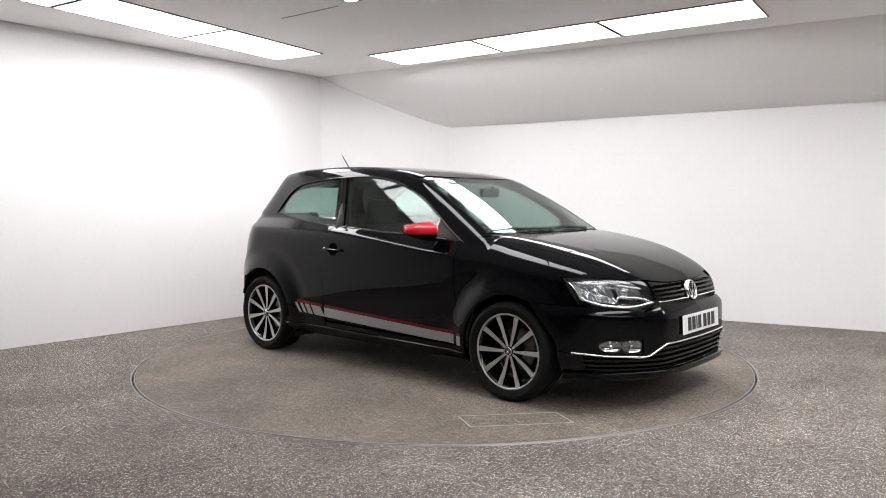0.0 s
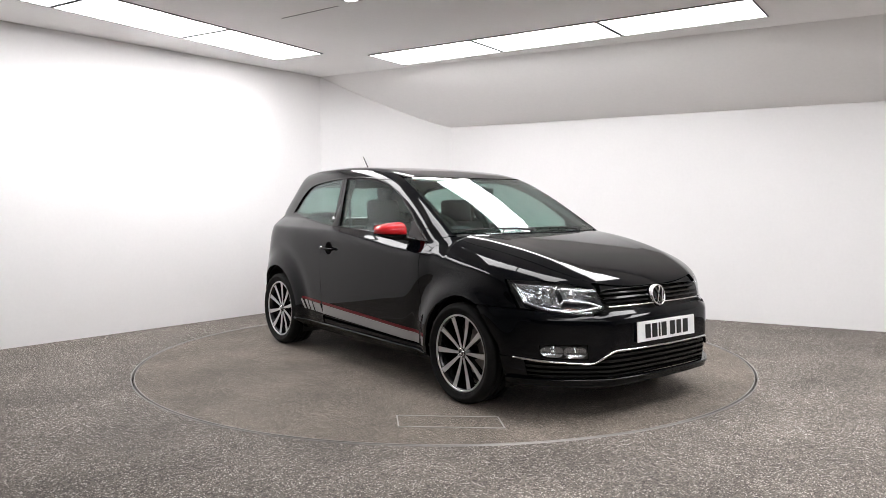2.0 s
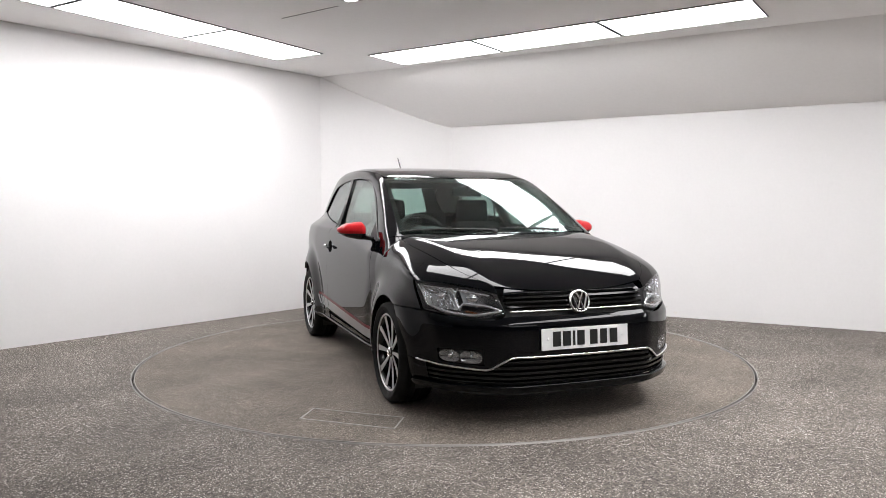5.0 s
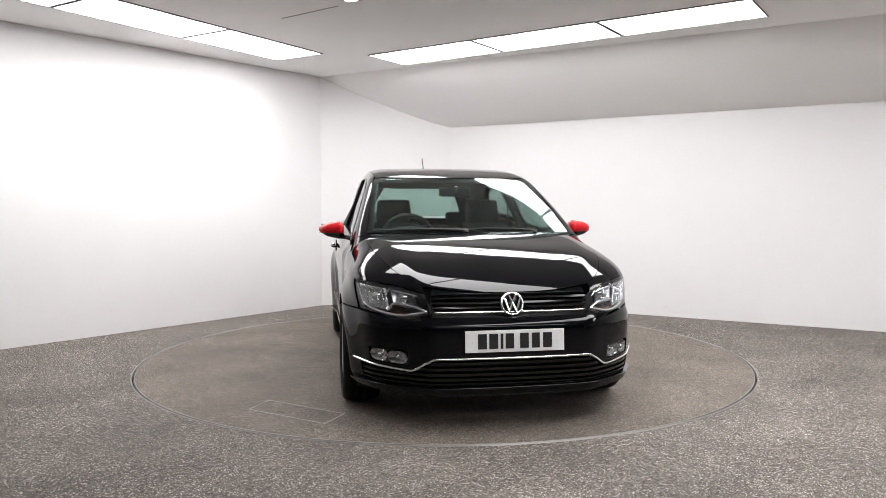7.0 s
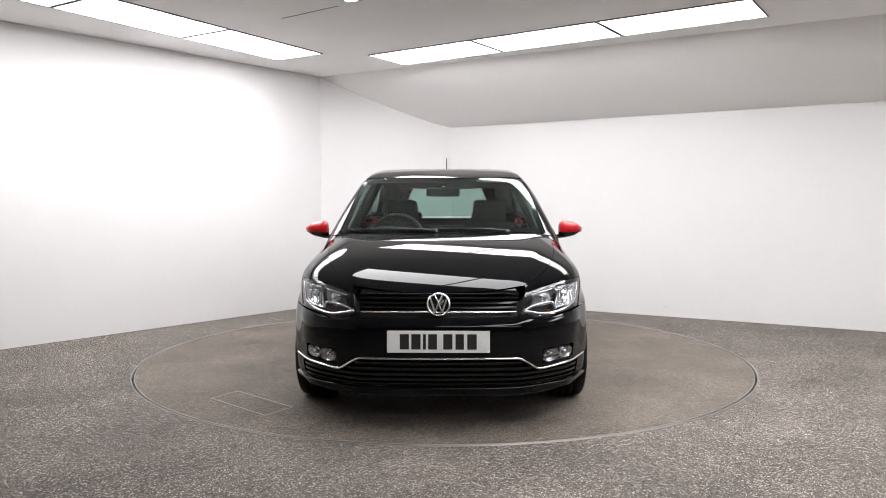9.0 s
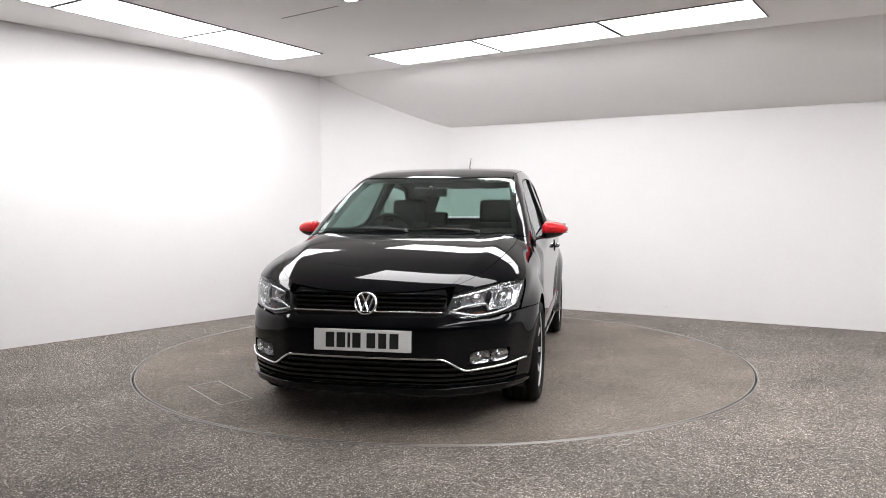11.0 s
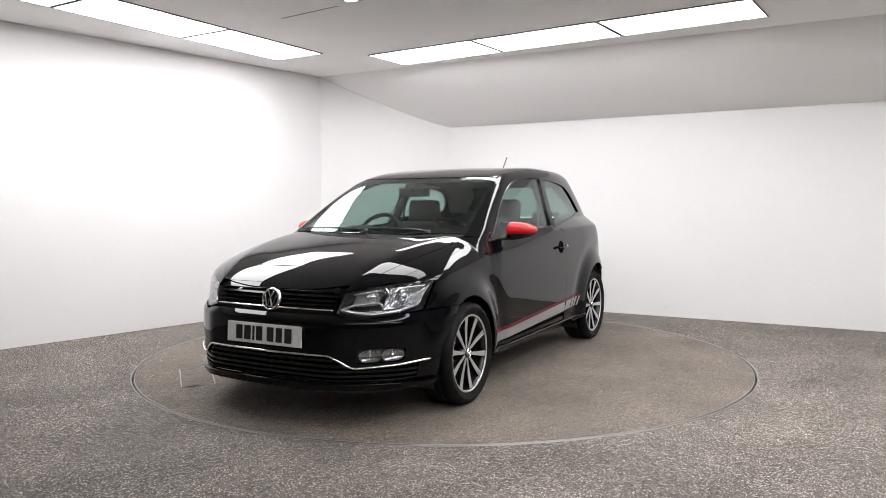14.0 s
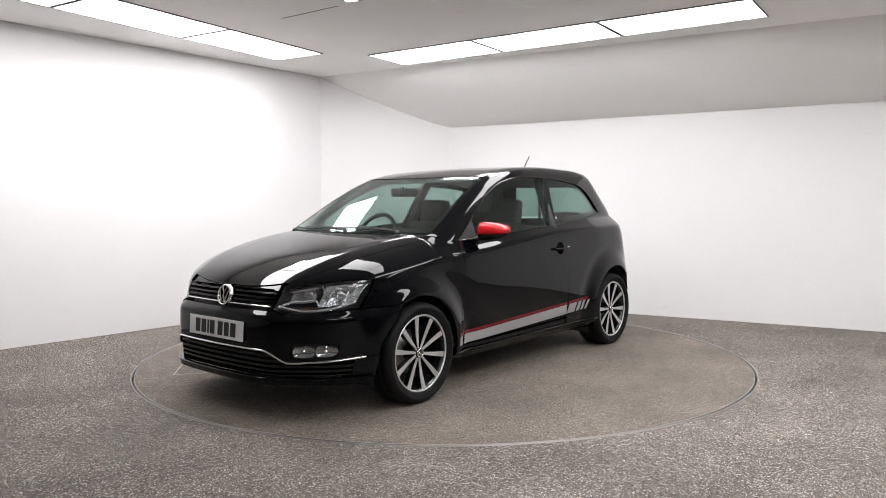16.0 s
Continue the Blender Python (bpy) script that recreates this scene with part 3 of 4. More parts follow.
def quarter_skin():
    n = 130
    outer = [(-0.46, 0.255), (-0.465, 0.315)] + [tuple(v) for v in spline(DOOR_REAR[::-1], 12)[1:]]
    outer += [tuple(v) for v in spline(BELT[3:], 10)[1:]]
    outer += [(-1.36, 1.093), (-1.45, 1.088), (-1.49, 0.98), (-1.53, 0.80), (-1.57, 0.70), (-1.60, 0.60), (-1.63, 0.58)]
    inner = arc(HUBS[1], REAR_R, -8, 128, n)[::1]
    return on_side(between([line(outer, n), inner], 60))


def roof_y(x):
    return np.interp(x, [-1.62, -1.2, -0.5, 0.0, 0.30], [0.455, 0.51, 0.545, 0.556, 0.556])


def frame_skin():
    n = 90
    xs = np.linspace(0.22, -1.40, 40)
    seam = on_top(np.stack([xs, roof_y(xs)], 1))
    ws = on_top(spline(WS_EDGE, 20))
    top = [(0.975, 0.964)] + [tuple(v[[0, 2]]) for v in ws] + [tuple(v[[0, 2]]) for v in seam[1:]] + [(-1.455, 1.28), (-1.50, 1.18), (-1.52, 1.085)]
    g = between([spline(top, n), spline(DLO_TOP, n)], 9)
    return on_side(g)


WS_EDGE = [(0.950, 0.668), (0.77, 0.642), (0.55, 0.614), (0.40, 0.592), (0.285, 0.572)]


def ws_grid(inset=0.0, nv=26, nu=40):
    rows = []
    edge = spline(WS_EDGE, nv)
    mid = np.linspace(1.020 - inset, 0.345 + inset, nv)
    u = np.linspace(-1, 1, nu)
    for k in range(nv):
        xe, ye = edge[k]
        f = k / (nv - 1)
        xe = xe - inset * (1 - f) + inset * f
        y = u * (ye - inset)
        x = mid[k] + (xe - mid[k]) * u * u
        rows.append(np.stack([x, y], 1))
    return on_top(np.array(rows))


def roof_grid(nv=60, nu=48):
    rows = []
    u = np.linspace(-1, 1, nu)
    for k in range(nv):
        f = k / (nv - 1)
        xm = 0.340 + (-1.505 - 0.340) * f
        xe = 0.272 + (-1.40 - 0.272) * f
        x = xm + (xe - xm) * u * u
        rows.append(np.stack([x, u * (roof_y(x) - 0.001)], 1))
    return on_top(np.array(rows))


def hood_grid(nv=72, nu=72):
    rows = []
    edge = spline(HOOD_EDGE, nv)
    mid = np.linspace(1.042, 1.938, nv)
    u = np.linspace(-1, 1, nu)
    for k in range(nv):
        xe, ye = edge[k]
        x = mid[k] + (xe - mid[k]) * np.abs(u) ** 2.6
        rows.append(np.stack([x, u * ye], 1))
    p = on_top(np.array(rows))
    # two soft ridges that run from the screen's corners to the badge
    yr = 0.50 - 0.22 * np.clip((p[..., 0] - 0.95) / 0.97, 0, 1)
    fade = np.clip((1.90 - p[..., 0]) / 0.3, 0, 1) * np.clip((p[..., 0] - 1.05) / 0.1, 0, 1)
    p[..., 2] += 0.0012 * np.clip((np.abs(p[..., 1]) - yr) / 0.10, 0, 1) ** 2 * (3 - 2 * np.clip((np.abs(p[..., 1]) - yr) / 0.10, 0, 1)) * fade * np.clip((1 - np.abs(p[..., 1]) / 0.72) / 0.1, 0, 1)
    return p


def arch_turn(z, r=FRONT_R):
    """Where the front wheel arch cuts the bumper at height z, as a turn round the front axle's middle."""
    x = math.sqrt(max(r * r - (z - HUB_Z) ** 2, 0.0004))
    return math.degrees(math.atan2(0.825, x))


def front_bumper():
    b = empty("front_bumper", CAR)
    n = 161
    s = np.linspace(-1, 1, n)
    a = np.abs(s)
    t = turn_of
    # columns sit at the same turn in every row, but for the ends, which follow the arch
    base = np.interp(a, [0, 1], [0, 1])
    ups = pchip([0, 14, 27.5, 36.2, 46.7, 60.9, 78], [0.578, 0.579, 0.581, 0.560, 0.571, 0.589, 0.594])
    lows = pchip([0, 20, 27.0, 30, 36.2, 44, 55, 66, 70], [0.372, 0.372, 0.372, 0.352, 0.306, 0.312, 0.322, 0.334, 0.338])
    fog_hi = pchip([0, 33, 36, 50, 56, 78], [0.42, 0.42, 0.41, 0.412, 0.40, 0.40])
    fog_lo = pchip([0, 33, 36, 50, 56, 78], [0.385, 0.36, 0.33, 0.336, 0.352, 0.37])
    rows = []
    for f, kind in ((0, "up"), (1, "hi"), (2, "lo"), (3, "low")):
        z0 = (0.594, 0.42, 0.37, 0.338)[f]
        turn = base * arch_turn(z0)
        z = (ups, fog_hi, fog_lo, lows)[f](turn)
        rows.append(np.stack([np.sign(s) * turn, z], 1))
    rows[1][:, 1] = np.maximum(rows[1][:, 1], rows[3][:, 1] + 0.04)
    rows[2][:, 1] = np.maximum(rows[2][:, 1], rows[3][:, 1] + 0.008)
    g = np.concatenate([between(rows[:2], 12)[:-1], between(rows[1:3], 6)[:-1], between(rows[2:], 4)])
    turns = np.abs(rows[1][:, 0])
    cols = [j for j in range(n - 1) if 36.5 <= turns[j] <= 54 and 36.5 <= turns[j + 1] <= 54]
    left = [j for j in cols if s[j] < 0]
    right = [j for j in cols if s[j] > 0]
    holes = [(11, 16, c[0], c[-1] + 1) for c in (left, right)]
    skin("upper_panel", on_nose(g), PAINT, b, 0.02, holes=holes)
    # lower corners, between the strip and the sill of the bumper
    for m in (False, True):
        tt = np.linspace(59.0, 68, 12)
        hi = np.stack([tt, lows(tt) - 0.002], 1)
        hi[-1] = (68.5, 0.336)
        lo = np.stack([np.linspace(57.5, 66.5, 12), 0 * tt + 0.218], 1)
        skin("lower_corner", on_nose(between([hi, lo], 14)), PAINT, b, 0.02, lift=-0.004, mirror=m)
    # splitter blade along the bottom
    for z0, z1, lift, mat, nm in ((0.226, 0.192, 0.016, PAINT, "splitter"), (0.19, 0.165, -0.015, MATT, "air_dam")):
        tt = np.linspace(-66, 66, 81)
        skin(nm, on_nose(between([np.stack([tt, 0 * tt + z0], 1), np.stack([tt, 0 * tt + z1], 1)], 4)), mat, b, 0.03, lift)
    tt = np.linspace(-57, 57, 101)
    p = on_nose(np.stack([tt, 0 * tt + 0.222], 1))
    bm = bmesh.new()
    tube(bm, p + normals(p) * 0.013, 0.008 * (1 - (np.abs(tt) / 57.5) ** 6), 10)
    part("splitter_edge", bm, PAINT, b, "rounded glossy splitter edge")
    # lower grille: a dark back and five blades
    tt = np.linspace(-60, 60, 101)
    skin("grille_back", on_nose(between([np.stack([tt, lows(np.abs(tt))], 1), np.stack([tt, 0 * tt + 0.212], 1)], 5)), MATT, b, 0.01, -0.045, 0)
    for k, (z, w) in enumerate(((0.236, 58.5), (0.262, 59.0), (0.288, 59.5), (0.317, 33.0), (0.346, 29.0))):
        tt = np.linspace(-w, w, 91)
        skin("grille_blade", on_nose(between([np.stack([tt, 0 * tt + z + 0.0065], 1), np.stack([tt, 0 * tt + z - 0.0065], 1)], 4)), BLACK, b, 0.035, -0.008, 0)
    # bright strip over the lower grille and under the fog lamps
    tt = np.linspace(-63, 63, 121)
    p = on_nose(np.stack([tt, lows(np.abs(tt)) + 0.001], 1))
    p = p + normals(p) * 0.003
    bm = bmesh.new()
    tube(bm, p, 0.0065, 8)
    part("chrome_strip", bm, CHROME, b, "thin bright chrome strip")
    # fog lamps: a dark recess, two bowls and a clear cover with rounded ends
    def oval(t0, t1, shrink, n=18):
        tt = np.linspace(t0, t1, n)
        u = (2 * (tt - t0) / (t1 - t0) - 1) * 0.985
        mid, half = (fog_hi(tt) + fog_lo(tt)) / 2 - 0.003, (fog_hi(tt) - fog_lo(tt)) / 2 - shrink
        half = half * (1 - np.abs(u) ** 3.2) ** 0.45
        return np.stack([tt, mid + half], 1), np.stack([tt, mid - half], 1)
    for m in (1, -1):
        f = empty("fog_lamp", b)
        tt = np.linspace(36, 55, 20)
        g = between([np.stack([tt, fog_hi(tt) + 0.006], 1), np.stack([tt, fog_lo(tt) - 0.006], 1)], 8)
        skin("housing", on_nose(g), MATT, f, 0.006, -0.022, 0, mirror=m < 0)
        skin("lens", on_nose(between(oval(37.2, 53.6, 0.004, 30), 8)), LAMPGLASS, f, 0.003, -0.004, 0, mirror=m < 0)
        for t0, t1, mat in ((37.6, 45.2, FOGMETAL), (45.4, 53.2, FOGMETAL)):
            dish("reflector", between(oval(t0, t1, 0.008), 14), 0.007, 0.021, mat, f, m < 0, 2.5)
        for t0, r in ((41.4, 0.010), (49.0, 0.013)):
            c = on_nose(np.array([[t0, 0.371]]))[0]
            nn = normals(c[None])[0]
            c = c - nn * 0.012
            bm = bmesh.new()
            lathe(bm, [(0.0, 0.007), (r * 0.6, 0.005), (r, 0.0), (r, -0.008)], 20, "x")
            bmesh.ops.transform(bm, matrix=Matrix.Translation((c[0], m * c[1], c[2])) @ Matrix.Rotation(m * math.atan2(nn[1], nn[0]), 4, "Z"), verts=bm.verts)
            part("bulb", bm, CHROME, f)
    # the plate
    plate = empty("number_plate", b, label="white number plate with a row of plain dark bars")
    lean = math.degrees(math.atan2(0.006, 0.108))
    m0 = pose(2.052, 0, 0.462, 0, -lean, 0)
    bm = bmesh.new()
    box(bm, -0.005, 0.0, -0.26, 0.26, -0.0555, 0.0555, 0.002)
    bmesh.ops.transform(bm, matrix=m0, verts=bm.verts)
    part("plate_sheet", bm, PLATE, plate, "", False)
    bars = [-0.172, -0.113, -0.070, -0.029, 0.048, 0.108, 0.170]
    wide = [0.046, 0.046, 0.014, 0.044, 0.046, 0.042, 0.047]
    for y, w in zip(bars, wide):
        bm = bmesh.new()
        box(bm, 0.0005, 0.002, y - w / 2, y + w / 2, -0.0385, 0.0385)
        bmesh.ops.transform(bm, matrix=m0, verts=bm.verts)
        part("plate_bar", bm, INK, plate, "", False)
    for y in (-0.222, 0.222):
        bm = bmesh.new()
        lathe(bm, [(0.0, 0.004), (0.004, 0.003), (0.006, 0.0)], 12, "x", (0, y, 0.0))
        bmesh.ops.transform(bm, matrix=m0, verts=bm.verts)
        part("plate_screw", bm, PLATE, plate)
    return b


def upper_grille():
    g = empty("upper_grille", CAR)
    tt = np.linspace(-31, 31, 61)
    hi = lambda a: np.interp(np.abs(a), [0, 20, 31], [0.716, 0.715, 0.706])
    lo = lambda a: np.interp(np.abs(a), [0, 20, 30], [0.584, 0.584, 0.590])
    skin("grille_back", on_nose(between([np.stack([tt, hi(tt)], 1), np.stack([tt, lo(tt)], 1)], 6)), MATT, g, 0.01, -0.05, 0)
    up = lambda a: np.interp(np.abs(a), [0, 15, 31], [0.712, 0.722, 0.728])
    skin("grille_header", on_nose(between([np.stack([tt, up(tt)], 1), np.stack([tt, hi(tt) - 0.016], 1)], 4)), PAINT, g, 0.01, -0.006, 0)
    for k, z in enumerate((0.628, 0.652, 0.676)):
        w = (29.5, 30.0, 30.5)[k]
        tt = np.linspace(-w, w, 61)
        skin("grille_blade", on_nose(between([np.stack([tt, 0 * tt + z + 0.005], 1), np.stack([tt, 0 * tt + z - 0.005], 1)], 3)), BLACK, g, 0.04, -0.006, 0)
    tt = np.linspace(-28.5, 28.5, 61)
    for z, r, nm in ((0.603, 0.0055, CHROME), (0.690, 0.003, BLACK)):
        p = on_nose(np.stack([tt, 0 * tt + z + (0.004 if z > 0.65 else 0)], 1))
        bm = bmesh.new()
        tube(bm, p - normals(p) * 0.002, r, 8)
        part("grille_strip", bm, nm, g, "thin chrome line" if nm == CHROME else "")
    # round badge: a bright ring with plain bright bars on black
    c = on_nose(np.array([[0.0, 0.642]]))[0] + np.array((0.004, 0, 0))
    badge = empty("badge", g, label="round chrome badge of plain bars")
    m0 = pose(c[0], 0, c[2], 0, -14, 0)
    bm = bmesh.new()
    lathe(bm, [(0.0, 0.004), (0.05, 0.002), (0.056, -0.02)], 48, "x")
    bmesh.ops.transform(bm, matrix=m0, verts=bm.verts)
    part("badge_disc", bm, BLACK, badge)
    bm = bmesh.new()
    lathe(bm, [(0.050, 0.0), (0.051, 0.008), (0.056, 0.010), (0.062, 0.006), (0.063, -0.012)], 48, "x")
    bmesh.ops.transform(bm, matrix=m0, verts=bm.verts)
    part("badge_ring", bm, CHROME, badge)
    for y0, z0, y1, z1 in ((-0.042, 0.028, -0.018, -0.042), (-0.018, -0.042, 0.0, 0.004), (0.0, 0.004, 0.018, -0.042), (0.018, -0.042, 0.042, 0.028), (-0.020, 0.045, 0.0, 0.008), (0.020, 0.045, 0.0, 0.008)):
        bm = bmesh.new()
        tube(bm, [(0.007, y0, z0), (0.007, y1, z1)], 0.0055, 6)
        bmesh.ops.transform(bm, matrix=m0, verts=bm.verts)
        part("badge_bar", bm, CHROME, badge, "", False)
    return g


def headlamp(m):
    h = empty("headlamp", CAR)
    flip = m < 0
    n = 30
    g = between([lamp_top(n), lamp_low(n)], 14)
    skin("cover", on_nose(g), LAMPGLASS, h, 0.004, 0.0, 0.002, flip, label="clear lamp cover")
    p = on_nose(between([lamp_top(n), lamp_low(n)], 10))
    mid = p.mean(axis=(0, 1))
    q = mid + (p - mid) * (0.985, 0.985, 0.97)
    skin("housing", q, LAMPBLACK, h, 0.004, -0.065, 0, flip)
    # side walls of the housing
    loop = np.concatenate([p[0], p[1:, -1], p[-1, ::-1][1:], p[::-1, 0][1:-1]])
    nn = normals(loop)
    verts = list((loop - nn * 0.005) * (1, m, 1)) + list((loop - nn * 0.068) * (1, m, 1))
    k = len(loop)
    raw("housing_wall", verts, [(i, (i + 1) % k, k + (i + 1) % k, k + i) for i in range(k)], LAMPBLACK, h)

    def at(u, v, deep):
        """A point inside the lamp: u from its outer to its inner end, v from top to bottom."""
        j, i = u * (n - 1), v * 13
        c = on_nose(between([lamp_top(n), lamp_low(n)], 14)[int(round(i))][int(round(j))][None])[0]
        return c - normals(c[None])[0] * deep, normals(c[None])[0]
    outer = dish("reflector", piece(lamp_top, lamp_low, 0.07, 0.50, 0.14, 0.84), 0.014, 0.060, REFLECT, h, flip, 2.2)
    outer["label"] = "bright faceted reflector"
    inner = dish("projector_bezel", piece(lamp_top, lamp_low, 0.56, 0.86, 0.14, 0.66), 0.018, 0.045, LAMPGREY, h, flip)
    for u, v, r, deep, under in ((0.30, 0.48, 0.020, 0.030, outer), (0.70, 0.42, 0.026, 0.024, inner)):
        k, nn = at(u, v, deep)
        bm = bmesh.new()
        lathe(bm, [(0.0, 0.006), (r * 0.6, 0.004), (r, -0.004), (r * 1.15, -0.006), (r * 1.15, -0.03)], 24, "x")
        bmesh.ops.transform(bm, matrix=Matrix.Translation((k[0], m * k[1], k[2])) @ Matrix.Rotation(m * math.atan2(nn[1], nn[0]) * 0.6, 4, "Z"), verts=bm.verts)
        part("bulb", bm, CHROME, under)
    # bright fins across the outer reflector
    for k in range(4):
        u = 0.13 + 0.09 * k
        pts = [at(u, 0.2, 0.03)[0] * (1, m, 1), at(u + 0.02, 0.8, 0.026)[0] * (1, m, 1)]
        bm = bmesh.new()
        tube(bm, pts, 0.0035, 6)
        part("fin", bm, CHROME, outer)
    # bright trims: along the bottom, rising at the inner end, and round the outer bowl
    def trim(pts, r, mat=CHROME, nm="trim"):
        line3 = [at(u, v, d)[0] * (1, m, 1) for u, v, d in pts]
        bm = bmesh.new()
        tube(bm, spline(line3, 24), r, 8)
        part(nm, bm, mat, h)
    trim([(0.06, 0.78, 0.012), (0.3, 0.93, 0.012), (0.62, 0.94, 0.012), (0.95, 0.82, 0.010)], 0.009, TRIMGLOSS)
    trim([(0.95, 0.82, 0.010), (0.82, 0.60, 0.016), (0.55, 0.62, 0.02), (0.47, 0.86, 0.016)], 0.008, TRIMGLOSS)
    trim([(0.07, 0.14, 0.012), (0.3, 0.12, 0.012), (0.5, 0.12, 0.014)], 0.004, TRIMGLOSS)
    trim([(0.58, 0.13, 0.014), (0.88, 0.16, 0.014)], 0.006, TRIMGLOSS)
    trim([(0.03, 0.12, 0.012), (0.06, 0.5, 0.012), (0.06, 0.78, 0.012)], 0.005)
    trim([(0.47, 0.86, 0.016), (0.50, 0.35, 0.02), (0.56, 0.1, 0.016)], 0.005)
    trim([(0.56, 0.84, 0.02), (0.70, 0.83, 0.02)], 0.005, AMBER, "indicator")
    return h


def car_side(m):
    """One flank: wing, door and rear quarter; m is 1 for the car's left."""
    flip = m < 0
    skin("front_wing", fender_skin(), PAINT, CAR, 0.02, gap=0, mirror=flip)
    skin("rear_quarter", quarter_skin(), PAINT, CAR, 0.02, gap=0, mirror=flip)
    skin("roof_frame", frame_skin(), PAINT, CAR, 0.02, mirror=flip, gap=0)
    door = empty("door", CAR)
    skin("door_panel", door_skin(), PAINT, door, 0.05, gap=0.0035, mirror=flip)
    # glass
    nn = 40
    def dlo(x):
        d = np.array(DLO_TOP)
        return pchip(d[:, 0], d[:, 1])(x)
    def belt(x):
        d = np.array(BELT)
        return pchip(d[:, 0], d[:, 1])(x)
    u = np.linspace(0, 1, nn)
    xb, xt = 0.80 + (-0.315 - 0.80) * u, 0.80 + (-0.425 - 0.80) * u
    low = np.stack([xb, belt(xb) - 0.004], 1)
    top = np.stack([xt, dlo(xt) - 0.016], 1)
    top[:, 1] = np.maximum(top[:, 1], belt(xt) + 0.004)
    skin("door_glass", on_pane(between([top, low], 16)), SIDEGLASS, door, 0.004, -0.008, 0, flip)
    xb, xt = -0.405 + (-1.232 + 0.405) * u, -0.495 + (-1.226 + 0.495) * u
    low = np.stack([xb, belt(xb) + 0.006], 1)
    top = np.stack([xt, dlo(xt) - 0.006], 1)
    top[:, 1] = np.maximum(top[:, 1], belt(xt) + 0.008)
    skin("quarter_glass", on_pane(between([top, low], 16)), SIDEGLASS, CAR, 0.004, -0.006, 0, flip)
    gq = between([top, low], 17)
    pq = on_pane(gq)
    skin("pane_border", [pq[:3], pq[-3:], pq[2:-2, :3], pq[2:-2, -5:]], BLACK, CAR, 0.003, -0.0115, 0, flip)
    # black pillar between the panes
    v = np.linspace(0, 1, 16)
    a = np.stack([-0.318 + (-0.428 + 0.318) * v, belt(-0.32) + (dlo(-0.43) - 0.012 - belt(-0.32)) * v], 1)
    b = np.stack([-0.360 + (-0.462 + 0.360) * v, belt(-0.36) + (dlo(-0.46) - 0.012 - belt(-0.36)) * v], 1)
    c = np.stack([-0.366 + (-0.468 + 0.366) * v, belt(-0.365) + (dlo(-0.465) - 0.012 - belt(-0.365)) * v], 1)
    d = np.stack([-0.408 + (-0.498 + 0.408) * v, belt(-0.408) + (dlo(-0.498) - 0.012 - belt(-0.408)) * v], 1)
    skin("window_frame", on_pane(between([a, b], 4)), BLACK, door, 0.02, 0.006, 0, flip)
    skin("door_pillar", on_pane(between([c, d], 4)), BLACK, CAR, 0.02, 0.005, 0, flip)
    # rubber seals round the openings
    for pts, nm, par, r in ((spline(DLO_TOP, 80), "window_seal", door, 0.007), (spline(BELT, 50), "belt_seal", door, 0.006)):
        p = on_side(pts - np.array((0, 0.006 if nm == "window_seal" else 0)))
        bm = bmesh.new()
        tube(bm, (p - normals(p) * 0.001) * (1, m, 1), r, 6)
        part(nm, bm, BLACK, par)
    # black corner plate ahead of the pane, which carries the mirror
    u = np.linspace(0, 1, 12)
    xs = 0.80 + (0.60 - 0.80) * u
    g = between([np.stack([xs, np.maximum(dlo(xs) - 0.014, belt(xs) + 0.003)], 1), np.stack([xs, belt(xs) - 0.002], 1)], 8)
    skin("mirror_plate", on_side(g), MATT, door, 0.015, 0.001, 0, flip)
    # door handle over a flat near-black disc that paints in a round recess's shade
    c = on_side(np.array([[-0.345, 0.835]]))[0]
    bm = bmesh.new()
    lathe(bm, [(0.0, 0.0015), (0.030, 0.0015), (0.042, 0.002), (0.045, 0.0045), (0.048, 0.002), (0.048, -0.01)], 32, "y")
    bmesh.ops.transform(bm, matrix=Matrix.Translation((c[0], m * c[1], c[2])) @ Matrix.Rotation(m * radians(3), 4, "X") @ Matrix.Diagonal((1, m, 0.95, 1)), verts=bm.verts)
    bmesh.ops.recalc_face_normals(bm, faces=bm.faces[:])
    part("handle_recess_shade", bm, RECESS_SHADE, door)
    bm = bmesh.new()
    hp = spline([(-0.425, 0.836, 0.016), (-0.41, 0.837, 0.03), (-0.35, 0.834, 0.034), (-0.28, 0.830, 0.03), (-0.255, 0.829, 0.012)], 16)
    hp3 = [(on_side(np.array([[x, z]]))[0] + (0, o, 0)) * (1, m, 1) for x, z, o in hp]
    tube(bm, hp3, 0.012, 10, flat=0.75)
    part("handle", bm, PAINT, door)
    bm = bmesh.new()
    tube(bm, [hp3[0], hp3[2]], 0.0128, 10)
    part("handle_tip", bm, CHROME, door, "chrome handle tip")
    # stripes along the foot of the door and the panels by it
    stripe(door, m, 0.796, -0.46, True)
    stripe(CAR, m, -0.488, -0.775, False)
    stripe(CAR, m, 0.868, 0.832, True)
    # sill
    xs = np.linspace(0.90, -0.885, 40)
    hi = np.stack([xs, np.interp(xs, [-0.9, 0.9], [0.302, 0.268])], 1)
    lo = np.stack([xs, 0 * xs + 0.17], 1)
    skin("sill", on_side(between([hi, lo], 10)), PAINT, CAR, 0.04, -0.006, mirror=flip)
    bm = bmesh.new()
    ss = np.stack([xs, np.interp(xs, [-0.9, 0.9], [0.255, 0.235])], 1)
    p = on_side(ss)
    tube(bm, (p + normals(p) * 0.001) * (1, m, 1), 0.009, 8)
    part("sill_ledge", bm, PAINT, CAR)
